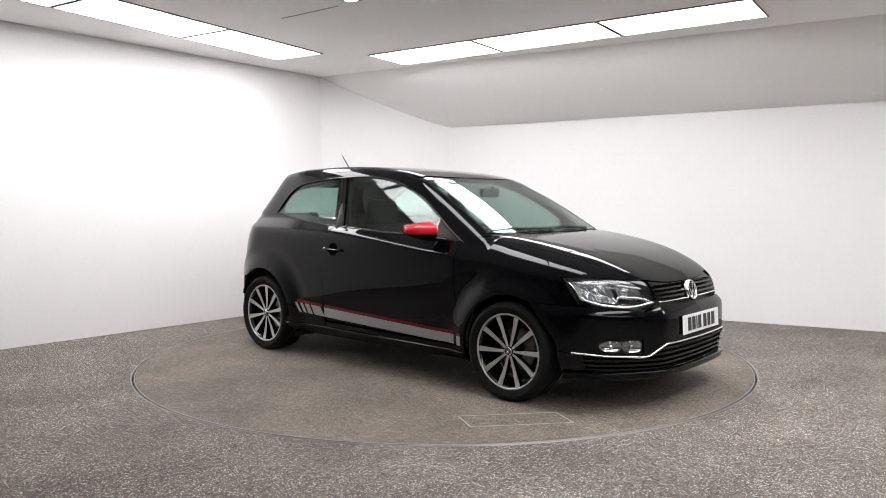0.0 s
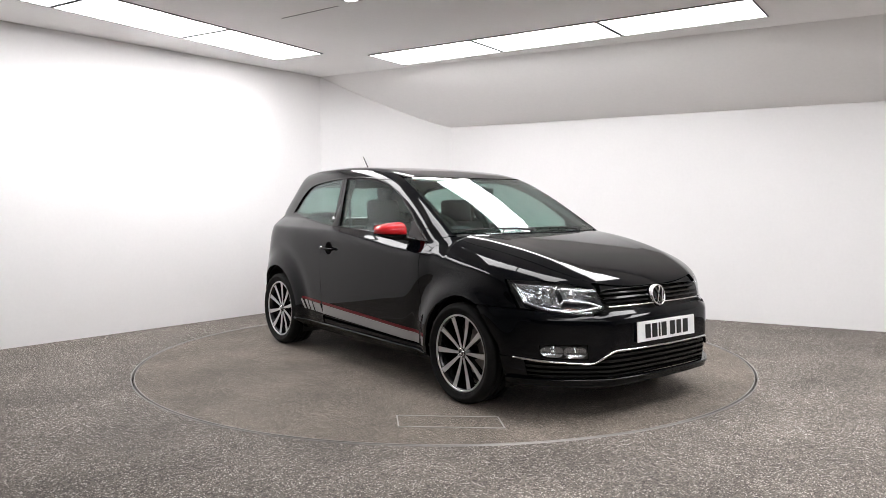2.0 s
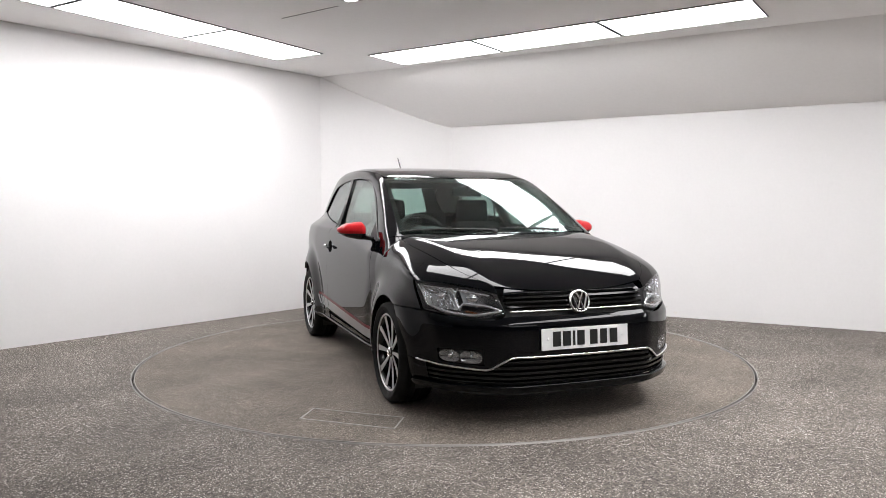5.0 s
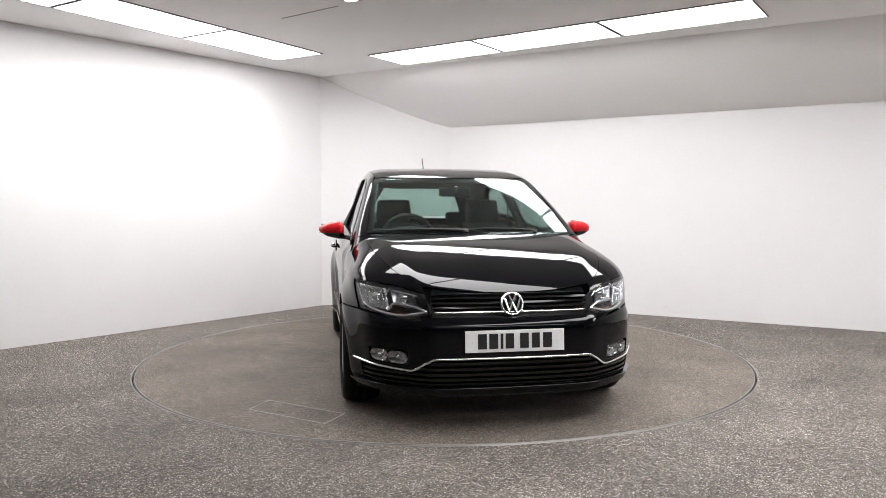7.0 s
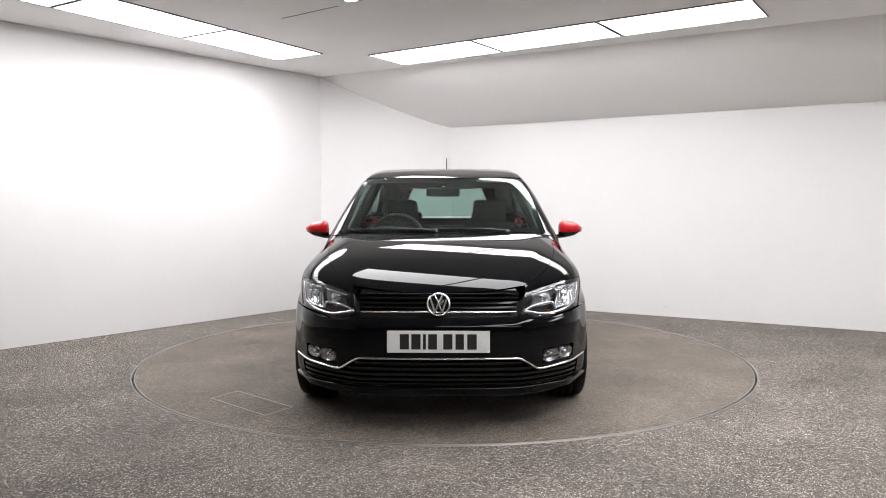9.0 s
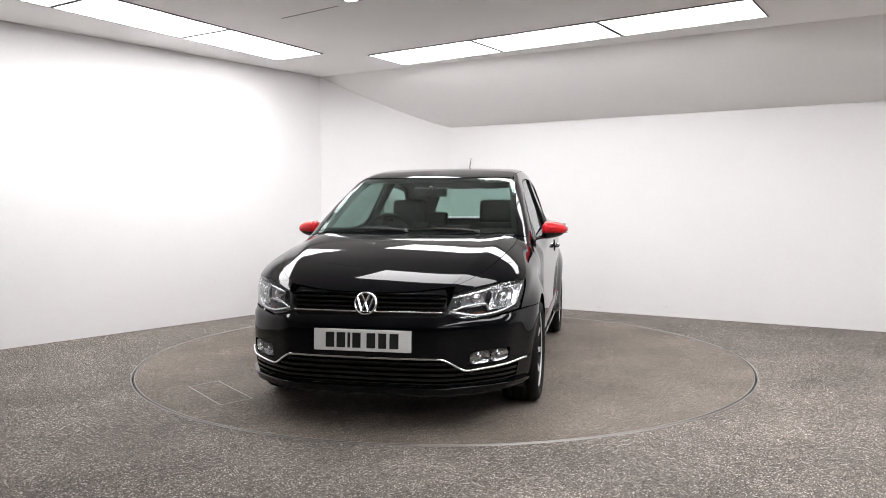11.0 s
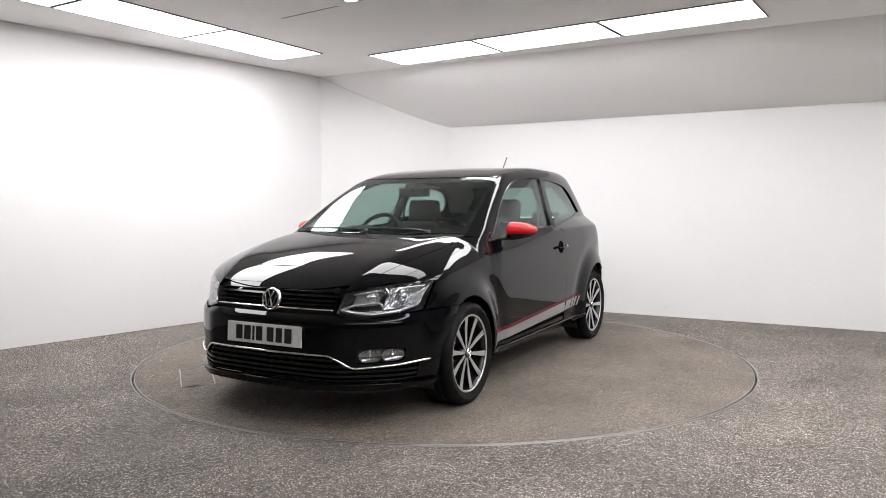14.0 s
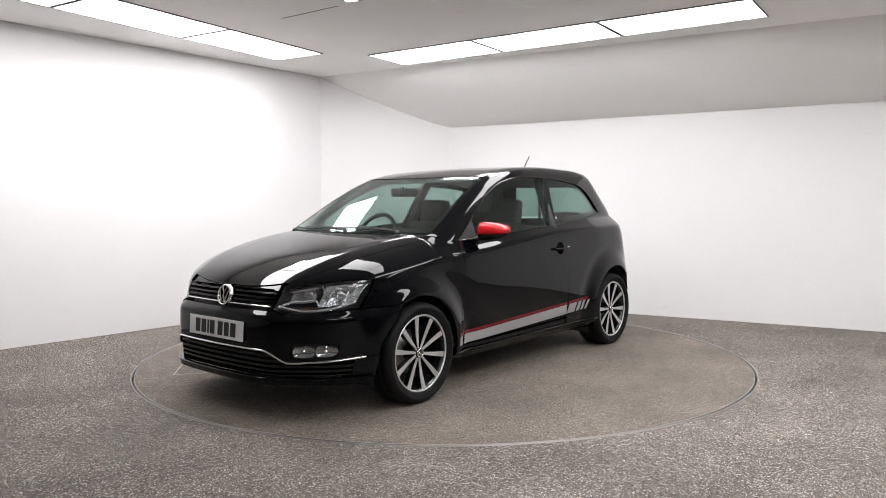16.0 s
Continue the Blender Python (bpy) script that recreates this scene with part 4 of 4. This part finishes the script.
    # wheel arch liner
    for hx, r in ((HUBS[0], 0.352), (HUBS[1], 0.376)):
        bm = bmesh.new()
        lathe_part(bm, hx, r, m)
        part("arch_liner", bm, MATT, CAR)
    mirror(door, m)
    # small badge on the rear pillar
    c = on_side(np.array([[-0.455, 1.055]]))[0]
    bm = bmesh.new()
    lathe(bm, [(0.0, 0.004), (0.012, 0.003), (0.013, -0.004)], 20, "y")
    bmesh.ops.transform(bm, matrix=Matrix.Translation((c[0], m * (c[1] + 0.001), c[2])) @ Matrix.Rotation(m * radians(23), 4, "X") @ Matrix.Diagonal((1, m, 1, 1)), verts=bm.verts)
    bmesh.ops.recalc_face_normals(bm, faces=bm.faces[:])
    part("pillar_badge", bm, CHROME, CAR)


def lathe_part(bm, hx, r, m):
    rings = []
    for k in range(33):
        a = radians(-25 + (230 if hx > 0 else 185) * k / 32)
        rings.append([bm.verts.new((hx + r * math.cos(a), m * y, HUB_Z + r * math.sin(a))) for y in (0.775, 0.52)])
    for a, b in zip(rings, rings[1:]):
        bm.faces.new((a[0], a[1], b[1], b[0]))
    bm.faces.new([r[1] for r in rings])


def stripe(parent, m, x0, x1, whole):
    flip = m < 0
    red_z = lambda x: np.interp(x, [-0.79, 0.857], [0.438, 0.360])
    low_z = lambda x: np.interp(x, [-0.73, 0.857], [0.342, 0.280])
    xs = np.linspace(x0, x1, 30)
    g = between([np.stack([xs, red_z(xs)], 1), np.stack([xs, red_z(xs) - 0.019], 1)], 3)
    skin("red_stripe", on_side(g), REDVINYL, parent, 0.0008, 0.0013, 0, flip, label="dark red stripe")
    if whole:
        g = between([np.stack([xs, red_z(xs) - 0.0215], 1), np.stack([xs, low_z(xs)], 1)], 5)
        skin("silver_stripe", on_side(g), SILVER, parent, 0.0008, 0.0013, 0, flip, label="matt silver stripe")
    else:
        # the stripe breaks up into slanted bars of shrinking width
        x = -0.490
        for w, gp in ((0.115, 0.022), (0.055, 0.022), (0.032, 0.022), (0.020, 0.02)):
            a = np.array([x, x - w])
            g = between([np.stack([a - 0.012, red_z(a) - 0.0215], 1), np.stack([a + 0.030, low_z(a)], 1)], 5)
            g = np.stack([g[:, 0] + (g[:, 1] - g[:, 0]) * f for f in (0, 0.33, 0.67, 1)], 1)
            skin("silver_bar", on_side(g), SILVER, parent, 0.0008, 0.0013, 0, flip, label="matt silver slanted bar")
            x -= w + gp


def mirror(door, m):
    mm = empty("door_mirror", door, label="door mirror with a glossy red cap")
    # the cap: a rounded wedge swept outwards from the door
    def shell(bm, z_lo, z_hi, grow):
        rings = []
        for k in range(15):
            u = k / 14
            y = 0.800 + 0.165 * u
            half = (0.066 * (1 - 0.42 * u)) * (1 - max(0, (u - 0.55) / 0.45) ** 2.2 * 0.72) * min(1, 0.55 + u * 3)
            depth = (0.088 * (1 - 0.15 * u)) * (1 - max(0, (u - 0.7) / 0.3) ** 2.4 * 0.6) * min(1, 0.6 + u * 3)
            cx, cz = 0.600 - 0.065 * u, 0.984 + 0.006 * u
            ring = []
            for j in range(24):
                a = 2 * math.pi * j / 24
                ca, sa = math.cos(a), math.sin(a)
                dx = depth * (abs(ca) ** 0.75) * (1 if ca > 0 else -0.62) * (1 if ca != 0 else 0)
                dz = half * abs(sa) ** 0.8 * (1 if sa > 0 else -1)
                ring.append(bm.verts.new((cx + dx * grow, m * y, min(max(cz + dz * grow, z_lo), z_hi))))
            rings.append(ring)
        for a, b in zip(rings, rings[1:]):
            for j in range(24):
                bm.faces.new((a[j], a[(j + 1) % 24], b[(j + 1) % 24], b[j]))
        bm.faces.new(rings[0])
        bm.faces.new(rings[-1][::-1])
        bmesh.ops.recalc_face_normals(bm, faces=bm.faces[:])
    bm = bmesh.new()
    shell(bm, 0.966, 1.2, 1.0)
    part("mirror_cap", bm, RED, mm, "glossy red mirror cap")
    bm = bmesh.new()
    shell(bm, 0.5, 0.968, 0.985)
    part("mirror_base", bm, BLACK, mm)
    bm = bmesh.new()
    tube(bm, spline([(0.68, m * 0.745, 0.930), (0.65, m * 0.775, 0.937), (0.60, m * 0.83, 0.945)], 10), [0.034, 0.032, 0.030, 0.030, 0.030, 0.030, 0.030, 0.032, 0.034, 0.034], 12, flat=0.5)
    part("mirror_foot", bm, BLACK, mm)
    bm = bmesh.new()
    vs = [bm.verts.new((0.535 - 0.045 * u, m * (0.812 + 0.135 * u), 0.998 + 0.036 * v)) for u, v in ((0, -1), (1, -0.8), (1, 0.8), (0, 1))]
    bm.faces.new(vs)
    bmesh.ops.solidify(bm, geom=bm.faces[:], thickness=0.004)
    part("mirror_glass", bm, CHROME, mm, "", False)


def wheel():
    """A wheel round the y axis at the origin, its face to +y."""
    w = empty("wheel")
    t = part_tyre(w)
    rim = empty("rim", w, label="black alloy rim with machined bright spokes")
    rim.location.y = 0.022
    bm = bmesh.new()
    lathe(bm, [(0.212, -0.09), (0.219, -0.085), (0.202, -0.05), (0.200, 0.02), (0.206, 0.05), (0.214, 0.066), (0.221, 0.069)], 72, "y")
    part("barrel", bm, RIMBLACK, rim)
    bm = bmesh.new()
    lathe(bm, [(0.2150, 0.060), (0.2165, 0.0700), (0.2205, 0.0735), (0.2265, 0.072), (0.2285, 0.064)], 96, "y")
    part("rim_lip", bm, ALLOY, rim, "bright machined rim lip")
    # ten blades, dark at their flanks and bright on their faces
    for k in range(10):
        a = 2 * math.pi * (k + 0.5) / 10
        lean = radians(1.5) * (1 if k % 2 else -1)
        for nm, mat, grow, y_off in (("spoke", RIMBLACK, 1.0, -0.004), ("spoke_face", ALLOY, 0.88, 0.0)):
            bm = bmesh.new()
            rings = []
            for j in range(9):
                u = j / 8
                r = 0.028 + (0.2175 - 0.028) * u
                half = (0.0068 + 0.0112 * u) * grow
                y = 0.052 + 0.013 * u + y_off - 0.004 * math.sin(math.pi * u)
                deep = 0.030 if nm == "spoke" else 0.008
                aa = a + lean * (1 - u)
                c, s = math.cos(aa), math.sin(aa)
                ring = []
                for q, yy in ((-half, y), (half, y), (half * 1.12, y - deep), (-half * 1.12, y - deep)):
                    ring.append(bm.verts.new((r * c - q * s, yy, r * s + q * c)))
                rings.append(ring)
            for p, q in zip(rings, rings[1:]):
                for i in range(4):
                    bm.faces.new((p[i], p[(i + 1) % 4], q[(i + 1) % 4], q[i]))
            bm.faces.new(rings[0])
            bm.faces.new(rings[-1][::-1])
            bmesh.ops.recalc_face_normals(bm, faces=bm.faces[:])
            part(nm, bm, mat, rim, "", False)
    bm = bmesh.new()
    lathe(bm, [(0.0, 0.064), (0.024, 0.063), (0.028, 0.060), (0.030, 0.050), (0.044, 0.040), (0.050, 0.0), (0.055, -0.02)], 40, "y")
    part("hub_cap", bm, RIMBLACK, rim)
    bm = bmesh.new()
    lathe(bm, [(0.021, 0.063), (0.022, 0.0655), (0.0262, 0.0655), (0.028, 0.061)], 32, "y")
    part("hub_ring", bm, CHROME, rim)
    bm = bmesh.new()
    for s in (-1, 1):
        tube(bm, [(s * 0.014, 0.065, 0.012), (s * 0.006, 0.065, -0.014)], 0.0025, 6)
        tube(bm, [(s * 0.006, 0.065, -0.014), (0.0, 0.065, 0.003)], 0.0025, 6)
    part("hub_badge", bm, CHROME, rim)
    bm = bmesh.new()
    lathe(bm, [(0.05, -0.012), (0.128, -0.012), (0.128, -0.034), (0.05, -0.034)], 48, "y")
    part("brake_disc", bm, STEEL, w)
    bm = bmesh.new()
    lathe(bm, [(0.0, -0.06), (0.186, -0.06)], 48, "y")
    part("back_plate", bm, MATT, w)
    return w


def part_tyre(w):
    bm = bmesh.new()
    wall_out = [(0.291, 0.092), (0.281, 0.103), (0.272, 0.1065), (0.270, 0.1085), (0.260, 0.109), (0.258, 0.1075), (0.244, 0.103), (0.232, 0.099), (0.2285, 0.092), (0.222, 0.085)]
    wall_in = [(r, -y) for r, y in wall_out[::-1]]
    tread = [(0.2955, -0.07), (0.2960, -0.045), (0.289, -0.044), (0.289, -0.036), (0.2965, -0.035), (0.2965, -0.004), (0.289, -0.003)]
    tread = tread + [(r, -y) for r, y in tread[::-1]]
    lathe(bm, wall_in + tread + wall_out, 96, "y")
    t = part("tyre", bm, TYRE, w, "low-profile black tyre")
    return t


def wheels():
    first = wheel()
    for k, (x, m) in enumerate(((HUBS[0], 1), (HUBS[0], -1), (HUBS[1], 1), (HUBS[1], -1))):
        y = 0.738 if x > 0 else 0.716
        p = pose(x - (0.008 if x > 0 else 0), m * y, 0.2905, 0, (8, 20, 14, 31)[k], 0 if m > 0 else 180)
        o = first if not k else copy_thing(first, p)
        o.parent = CAR
        o.matrix_basis = p


def rear_end():
    # bumper, hatch, glass and lamps at the back
    def grid(a0, a1, z_hi, z_lo, nv=14, nu=60):
        tt = np.linspace(a0, a1, nu)
        return on_tail(between([np.stack([tt, 0 * tt + z_hi], 1), np.stack([tt, 0 * tt + z_lo], 1)], nv))
    rows = []
    for z in np.linspace(0.70, 0.27, 20):
        x = HUBS[1] - math.sqrt(max(REAR_R ** 2 - (z - HUB_Z) ** 2, 0)) if abs(z - HUB_Z) < REAR_R else -1.50
        x = min(x, -1.52)
        e = math.degrees(math.atan2(0.80, -1.0 - x))
        tt = np.linspace(-e, e, 60)
        rows.append(np.stack([tt, 0 * tt + z], 1))
    skin("rear_bumper", on_tail(np.array(rows)), PAINT, CAR, 0.02)
    skin("tailgate", grid(-42, 42, 1.03, 0.705), PAINT, CAR, 0.02)
    tt = np.linspace(-35, 35, 40)
    skin("rear_glass", on_tail(between([np.stack([tt, 0 * tt + 1.335], 1), np.stack([tt, 0 * tt + 1.045], 1)], 12)), SIDEGLASS, CAR, 0.004, -0.003)
    for m in (False, True):
        tt = np.linspace(34.9, 55, 8)
        skin("tailgate_frame", on_tail(between([np.stack([np.linspace(34.9, 55, 8), 0 * tt + 1.335], 1), np.stack([tt, 0 * tt + 1.04], 1)], 12)), PAINT, CAR, 0.015, -0.006, 0, mirror=m)
        tt = np.linspace(43, 62, 14)
        skin("tail_lamp", on_tail(between([np.stack([tt, 0 * tt + 1.0], 1), np.stack([np.linspace(43, 61, 14), 0 * tt + 0.79], 1)], 10)), TAIL, CAR, 0.03, mirror=m, label="red tail lamp")
    tt = np.linspace(-38, 38, 40)
    skin("spoiler", on_tail(between([np.stack([tt, 0 * tt + 1.395], 1), np.stack([tt, 0 * tt + 1.345], 1)], 5)), PAINT, CAR, 0.03, 0.012)


def seat(x, y, wide=0.48):
    s = empty("front_seat", CAR)
    bm = bmesh.new()
    box(bm, x - 0.05, x + 0.46, y - wide / 2, y + wide / 2, 0.32, 0.52, 0.05)
    part("seat_cushion", bm, CLOTH, s)
    bm = bmesh.new()
    vs = box(bm, -0.07, 0.07, -wide / 2, wide / 2, 0.0, 0.56, 0.05)
    for v in bm.verts:
        k = 1 - 0.22 * max(0, (v.co.z - 0.25) / 0.35)
        v.co.y *= k
        v.co.x += 0.03 * (abs(v.co.y) / (wide / 2)) ** 2
    bmesh.ops.transform(bm, matrix=pose(x - 0.02, y, 0.47, 0, -14, 0), verts=bm.verts)
    part("backrest", bm, CLOTH, s)
    bm = bmesh.new()
    box(bm, -0.05, 0.05, -0.135, 0.135, 0.0, 0.20, 0.045)
    bmesh.ops.transform(bm, matrix=pose(x - 0.185, y, 1.0, 0, -8, 0), verts=bm.verts)
    part("headrest", bm, CLOTH, s)
    for k in (-0.06, 0.06):
        bm = bmesh.new()
        tube(bm, [(x - 0.165, y + k, 0.98), (x - 0.19, y + k, 1.09)], 0.006, 8)
        part("headrest_post", bm, CHROME, s)


def cabin():
    bm = bmesh.new()
    box(bm, -1.62, 1.62, -0.52, 0.52, 0.17, 0.24, 0.02)
    part("floor_pan", bm, MATT, CAR)
    # bulkhead, dashboard with a raised hood before the driver
    bm = bmesh.new()
    prof = [(0.94, 0.955), (0.80, 0.965), (0.62, 0.955), (0.50, 0.935), (0.46, 0.90), (0.455, 0.80), (0.50, 0.66), (0.60, 0.5), (0.95, 0.45)]
    cols = []
    for k in range(41):
        y = -0.66 + 1.32 * k / 40
        hump = 0.055 * math.exp(-((y + 0.36) / 0.17) ** 4)
        cols.append([bm.verts.new((x, y, z + (hump if 0.45 < x < 0.7 and z > 0.85 else 0))) for x, z in prof])
    for a, b in zip(cols, cols[1:]):
        for i in range(len(prof) - 1):
            bm.faces.new((a[i], a[i + 1], b[i + 1], b[i]))
    bm.faces.new(cols[0])
    bm.faces.new(cols[-1][::-1])
    bmesh.ops.recalc_face_normals(bm, faces=bm.faces[:])
    part("dashboard", bm, DASH, CAR, "dark grey soft dashboard")
    # steering wheel on the right-hand side
    sw = empty("steering_wheel", CAR)
    m0 = pose(0.43, -0.335, 0.915, 0, -26, 0)
    bm = bmesh.new()
    ring = [(0, 0.185 * math.cos(2 * math.pi * k / 48), 0.185 * math.sin(2 * math.pi * k / 48)) for k in range(49)]
    tube(bm, ring, 0.016, 10, up=(1, 0, 0))
    bmesh.ops.transform(bm, matrix=m0, verts=bm.verts)
    part("wheel_rim", bm, BLACK, sw)
    bm = bmesh.new()
    box(bm, 0.0, 0.05, -0.075, 0.075, -0.07, 0.06, 0.025)
    for a in (0, 180, 270):
        c, s = math.cos(radians(a)), math.sin(radians(a))
        tube(bm, [(0.02, 0.06 * c, 0.06 * s), (0.005, 0.18 * c, 0.18 * s)], 0.018, 8)
    bmesh.ops.transform(bm, matrix=m0, verts=bm.verts)
    part("wheel_hub", bm, DASH, sw)
    for y in (-0.36, 0.36):
        seat(-0.10, y)
    # rear bench
    rb = empty("rear_bench", CAR)
    bm = bmesh.new()
    box(bm, -1.05, -0.55, -0.62, 0.62, 0.32, 0.52, 0.06)
    part("seat_cushion", bm, CLOTH, rb)
    bm = bmesh.new()
    box(bm, -0.07, 0.07, -0.62, 0.62, 0, 0.52, 0.06)
    bmesh.ops.transform(bm, matrix=pose(-1.05, 0, 0.46, 0, -18, 0), verts=bm.verts)
    part("backrest", bm, CLOTH, rb)
    for y in (-0.36, 0.36):
        bm = bmesh.new()
        box(bm, -0.04, 0.04, -0.13, 0.13, 0, 0.13, 0.035)
        bmesh.ops.transform(bm, matrix=pose(-1.22, y, 0.965, 0, -14, 0), verts=bm.verts)
        part("headrest", bm, CLOTH, rb)
    bm = bmesh.new()
    box(bm, -1.66, -1.22, -0.50, 0.50, 0.93, 0.96, 0.01)
    part("parcel_shelf", bm, MATT, CAR)
    # headlining under the roof, and lining of the pillars
    p = roof_grid(20, 16)
    skin("headlining", p, LINING, CAR, 0.006, -0.035, 0)
    for m in (1, -1):
        for top, low, nm in (((-0.44, 1.345), (-0.36, 0.97), "pillar_lining"),):
            bm = bmesh.new()
            a, b = on_side(np.array([top])) [0], on_side(np.array([low]))[0]
            tube(bm, [(a[0], m * (a[1] - 0.05), a[2]), (b[0], m * (b[1] - 0.05), b[2]), (b[0], m * (b[1] - 0.04), 0.5)], [0.032, 0.04, 0.05], 10)
            part(nm, bm, MATT, CAR)
        bm = bmesh.new()
        e = on_top(spline(WS_EDGE, 12))
        tube(bm, (e - normals(e) * 0.04) * (1, m, 1), 0.025, 10)
        part("pillar_lining", bm, LINING, CAR)
        skin("side_lining", frame_skin(), LINING, CAR, 0.005, -0.032, 0, m < 0)
        # door lining with arm rest
        bm = bmesh.new()
        box(bm, -0.46, 0.78, m * 0.70 - 0.02, m * 0.70 + 0.02, 0.30, 0.93, 0.015)
        part("door_lining", bm, MATT, CAR)
        bm = bmesh.new()
        box(bm, -1.42, -0.5, m * 0.63 - 0.02, m * 0.63 + 0.02, 0.30, 0.99, 0.015)
        part("rear_side_lining", bm, MATT, CAR)
        bm = bmesh.new()
        box(bm, -1.68, -1.40, m * 0.52 - 0.015, m * 0.52 + 0.015, 0.30, 1.02, 0.01)
        part("boot_side_lining", bm, MATT, CAR)
        bm = bmesh.new()
        box(bm, -1.43, -1.40, min(m * 0.50, m * 0.655), max(m * 0.50, m * 0.655), 0.30, 1.05, 0.008)
        part("quarter_trim", bm, MATT, CAR)
        bm = bmesh.new()
        tube(bm, [(-0.40, m * 0.60, 1.26), (-0.36, m * 0.63, 0.75)], 0.018, 8, flat=0.15, up=(0, 1, 0))
        part("seat_belt", bm, MATT, CAR)
    # inner mirror
    im = empty("inner_mirror", CAR)
    bm = bmesh.new()
    box(bm, -0.015, 0.015, -0.118, 0.118, -0.032, 0.032, 0.013)
    bmesh.ops.transform(bm, matrix=pose(0.455, -0.005, 1.246, 0, 8, 6), verts=bm.verts)
    part("mirror_body", bm, MATT, im)
    bm = bmesh.new()
    tube(bm, [(0.462, 0, 1.255), (0.478, 0, 1.285)], 0.012, 8)
    part("mirror_stem", bm, MATT, im)


def screen():
    ws = empty("windscreen", CAR)
    skin("screen_glass", ws_grid(0.0), SCREEN, ws, 0.005, -0.002, 0.001, label="clear greenish windscreen")
    # black printed border
    g = ws_grid(0.0, 27, 41)
    skin("border", [g[:3], g[-3:], g[2:-2, :2], g[2:-2, -2:]], BLACK, ws, 0.003, -0.0085, 0)
    p = np.concatenate([g[::-1, 0], g[0], g[:, -1]])
    # scuttle panel between bonnet and glass
    u = np.linspace(-1, 1, 50)
    a = on_top(np.stack([1.020 + (0.950 - 1.020) * u * u, u * 0.668], 1))
    b = on_top(np.stack([1.042 + (0.972 - 1.042) * np.abs(u) ** 2.6 + 0.004, u * 0.684], 1))
    a, b = a - (0, 0, 0.010), b - (0, 0, 0.022)
    mid = (a + b) / 2 - (0, 0, 0.012)
    q = between([a, mid, b], 7)
    h, w = q.shape[:2]
    vs = list(q.reshape(-1, 3)) + list(q.reshape(-1, 3) - (0, 0, 0.03))
    fs = []
    for i in range(h - 1):
        for j in range(w - 1):
            f = (i * w + j, i * w + j + 1, (i + 1) * w + j + 1, (i + 1) * w + j)
            fs += [f, tuple(k + h * w for k in f[::-1])]
    raw("scuttle_panel", vs, fs, MATT, CAR)
    # wipers
    for y0, y1, x0, x1 in ((-0.04, -0.60, 1.006, 0.986), (0.42, -0.10, 0.985, 1.028)):
        wp = empty("wiper", CAR)
        base = on_top(np.array([[x0 + 0.015, y0]]))[0]
        tip = on_top(np.array([[x1 - 0.03, y1]]))[0] + (0, 0, 0.02)
        mid = (base + tip) / 2 + (0, 0, 0.010)
        bm = bmesh.new()
        tube(bm, spline([base + (0, 0, 0.012), base * 0.75 + tip * 0.25 + (0, 0, 0.015), mid], 12), np.linspace(0.008, 0.004, 12), 8)
        part("wiper_arm", bm, MATT, wp)
        bm = bmesh.new()
        lathe(bm, [(0.0, 0.02), (0.014, 0.018), (0.018, 0.0)], 16, "z", tuple(base + (0, 0, 0.004)))
        part("wiper_pivot", bm, MATT, wp)
        s = np.linspace(0.12, 1.12, 16)
        xs = x0 - 0.012 + (x1 - 0.035 - x0 + 0.012) * s
        pts = on_top(np.stack([xs, y0 + (y1 - y0) * s], 1)) + (0, 0, 0.005)
        bm = bmesh.new()
        tube(bm, pts, 0.0045, 6)
        part("wiper_blade", bm, MATT, wp)


def car():
    skin("bonnet", hood_grid(), PAINT, CAR, 0.02, gap=0.0025)
    skin("roof", roof_grid(), PAINT, CAR, 0.02, gap=0.0015)
    screen()
    front_bumper()
    upper_grille()
    for m in (1, -1):
        car_side(m)
        headlamp(m)
    rear_end()
    wheels()
    cabin()
    # aerial on the roof
    ae = empty("roof_aerial", CAR)
    z0 = on_top(np.array([[-1.08, 0.0]]))[0][2]
    bm = bmesh.new()
    lathe(bm, [(0.0, 0.02), (0.012, 0.018), (0.02, 0.0), (0.022, -0.004)], 20, "z", (-1.07, 0, z0))
    part("aerial_base", bm, MATT, ae)
    bm = bmesh.new()
    tube(bm, [(-1.075, 0, z0 + 0.01), (-1.175, 0, z0 + 0.135)], [0.005, 0.004], 8)
    part("aerial_rod", bm, MATT, ae)
    # dark engine bay under the bonnet
    bm = bmesh.new()
    box(bm, 0.95, 1.80, -0.50, 0.50, 0.20, 0.60, 0.04)
    part("engine_bay", bm, MATT, CAR)


car()



# ---- what moves ----
def motions():
    rows = [(float(t), pose(0, 0, 0, 0, 0, turning(t))) for t in range(17)]
    walk(TURNTABLE, rows)
    walk(CAR, [(t, m @ pose(-0.010, 0.004, 0.004)) for t, m in rows])


motions()
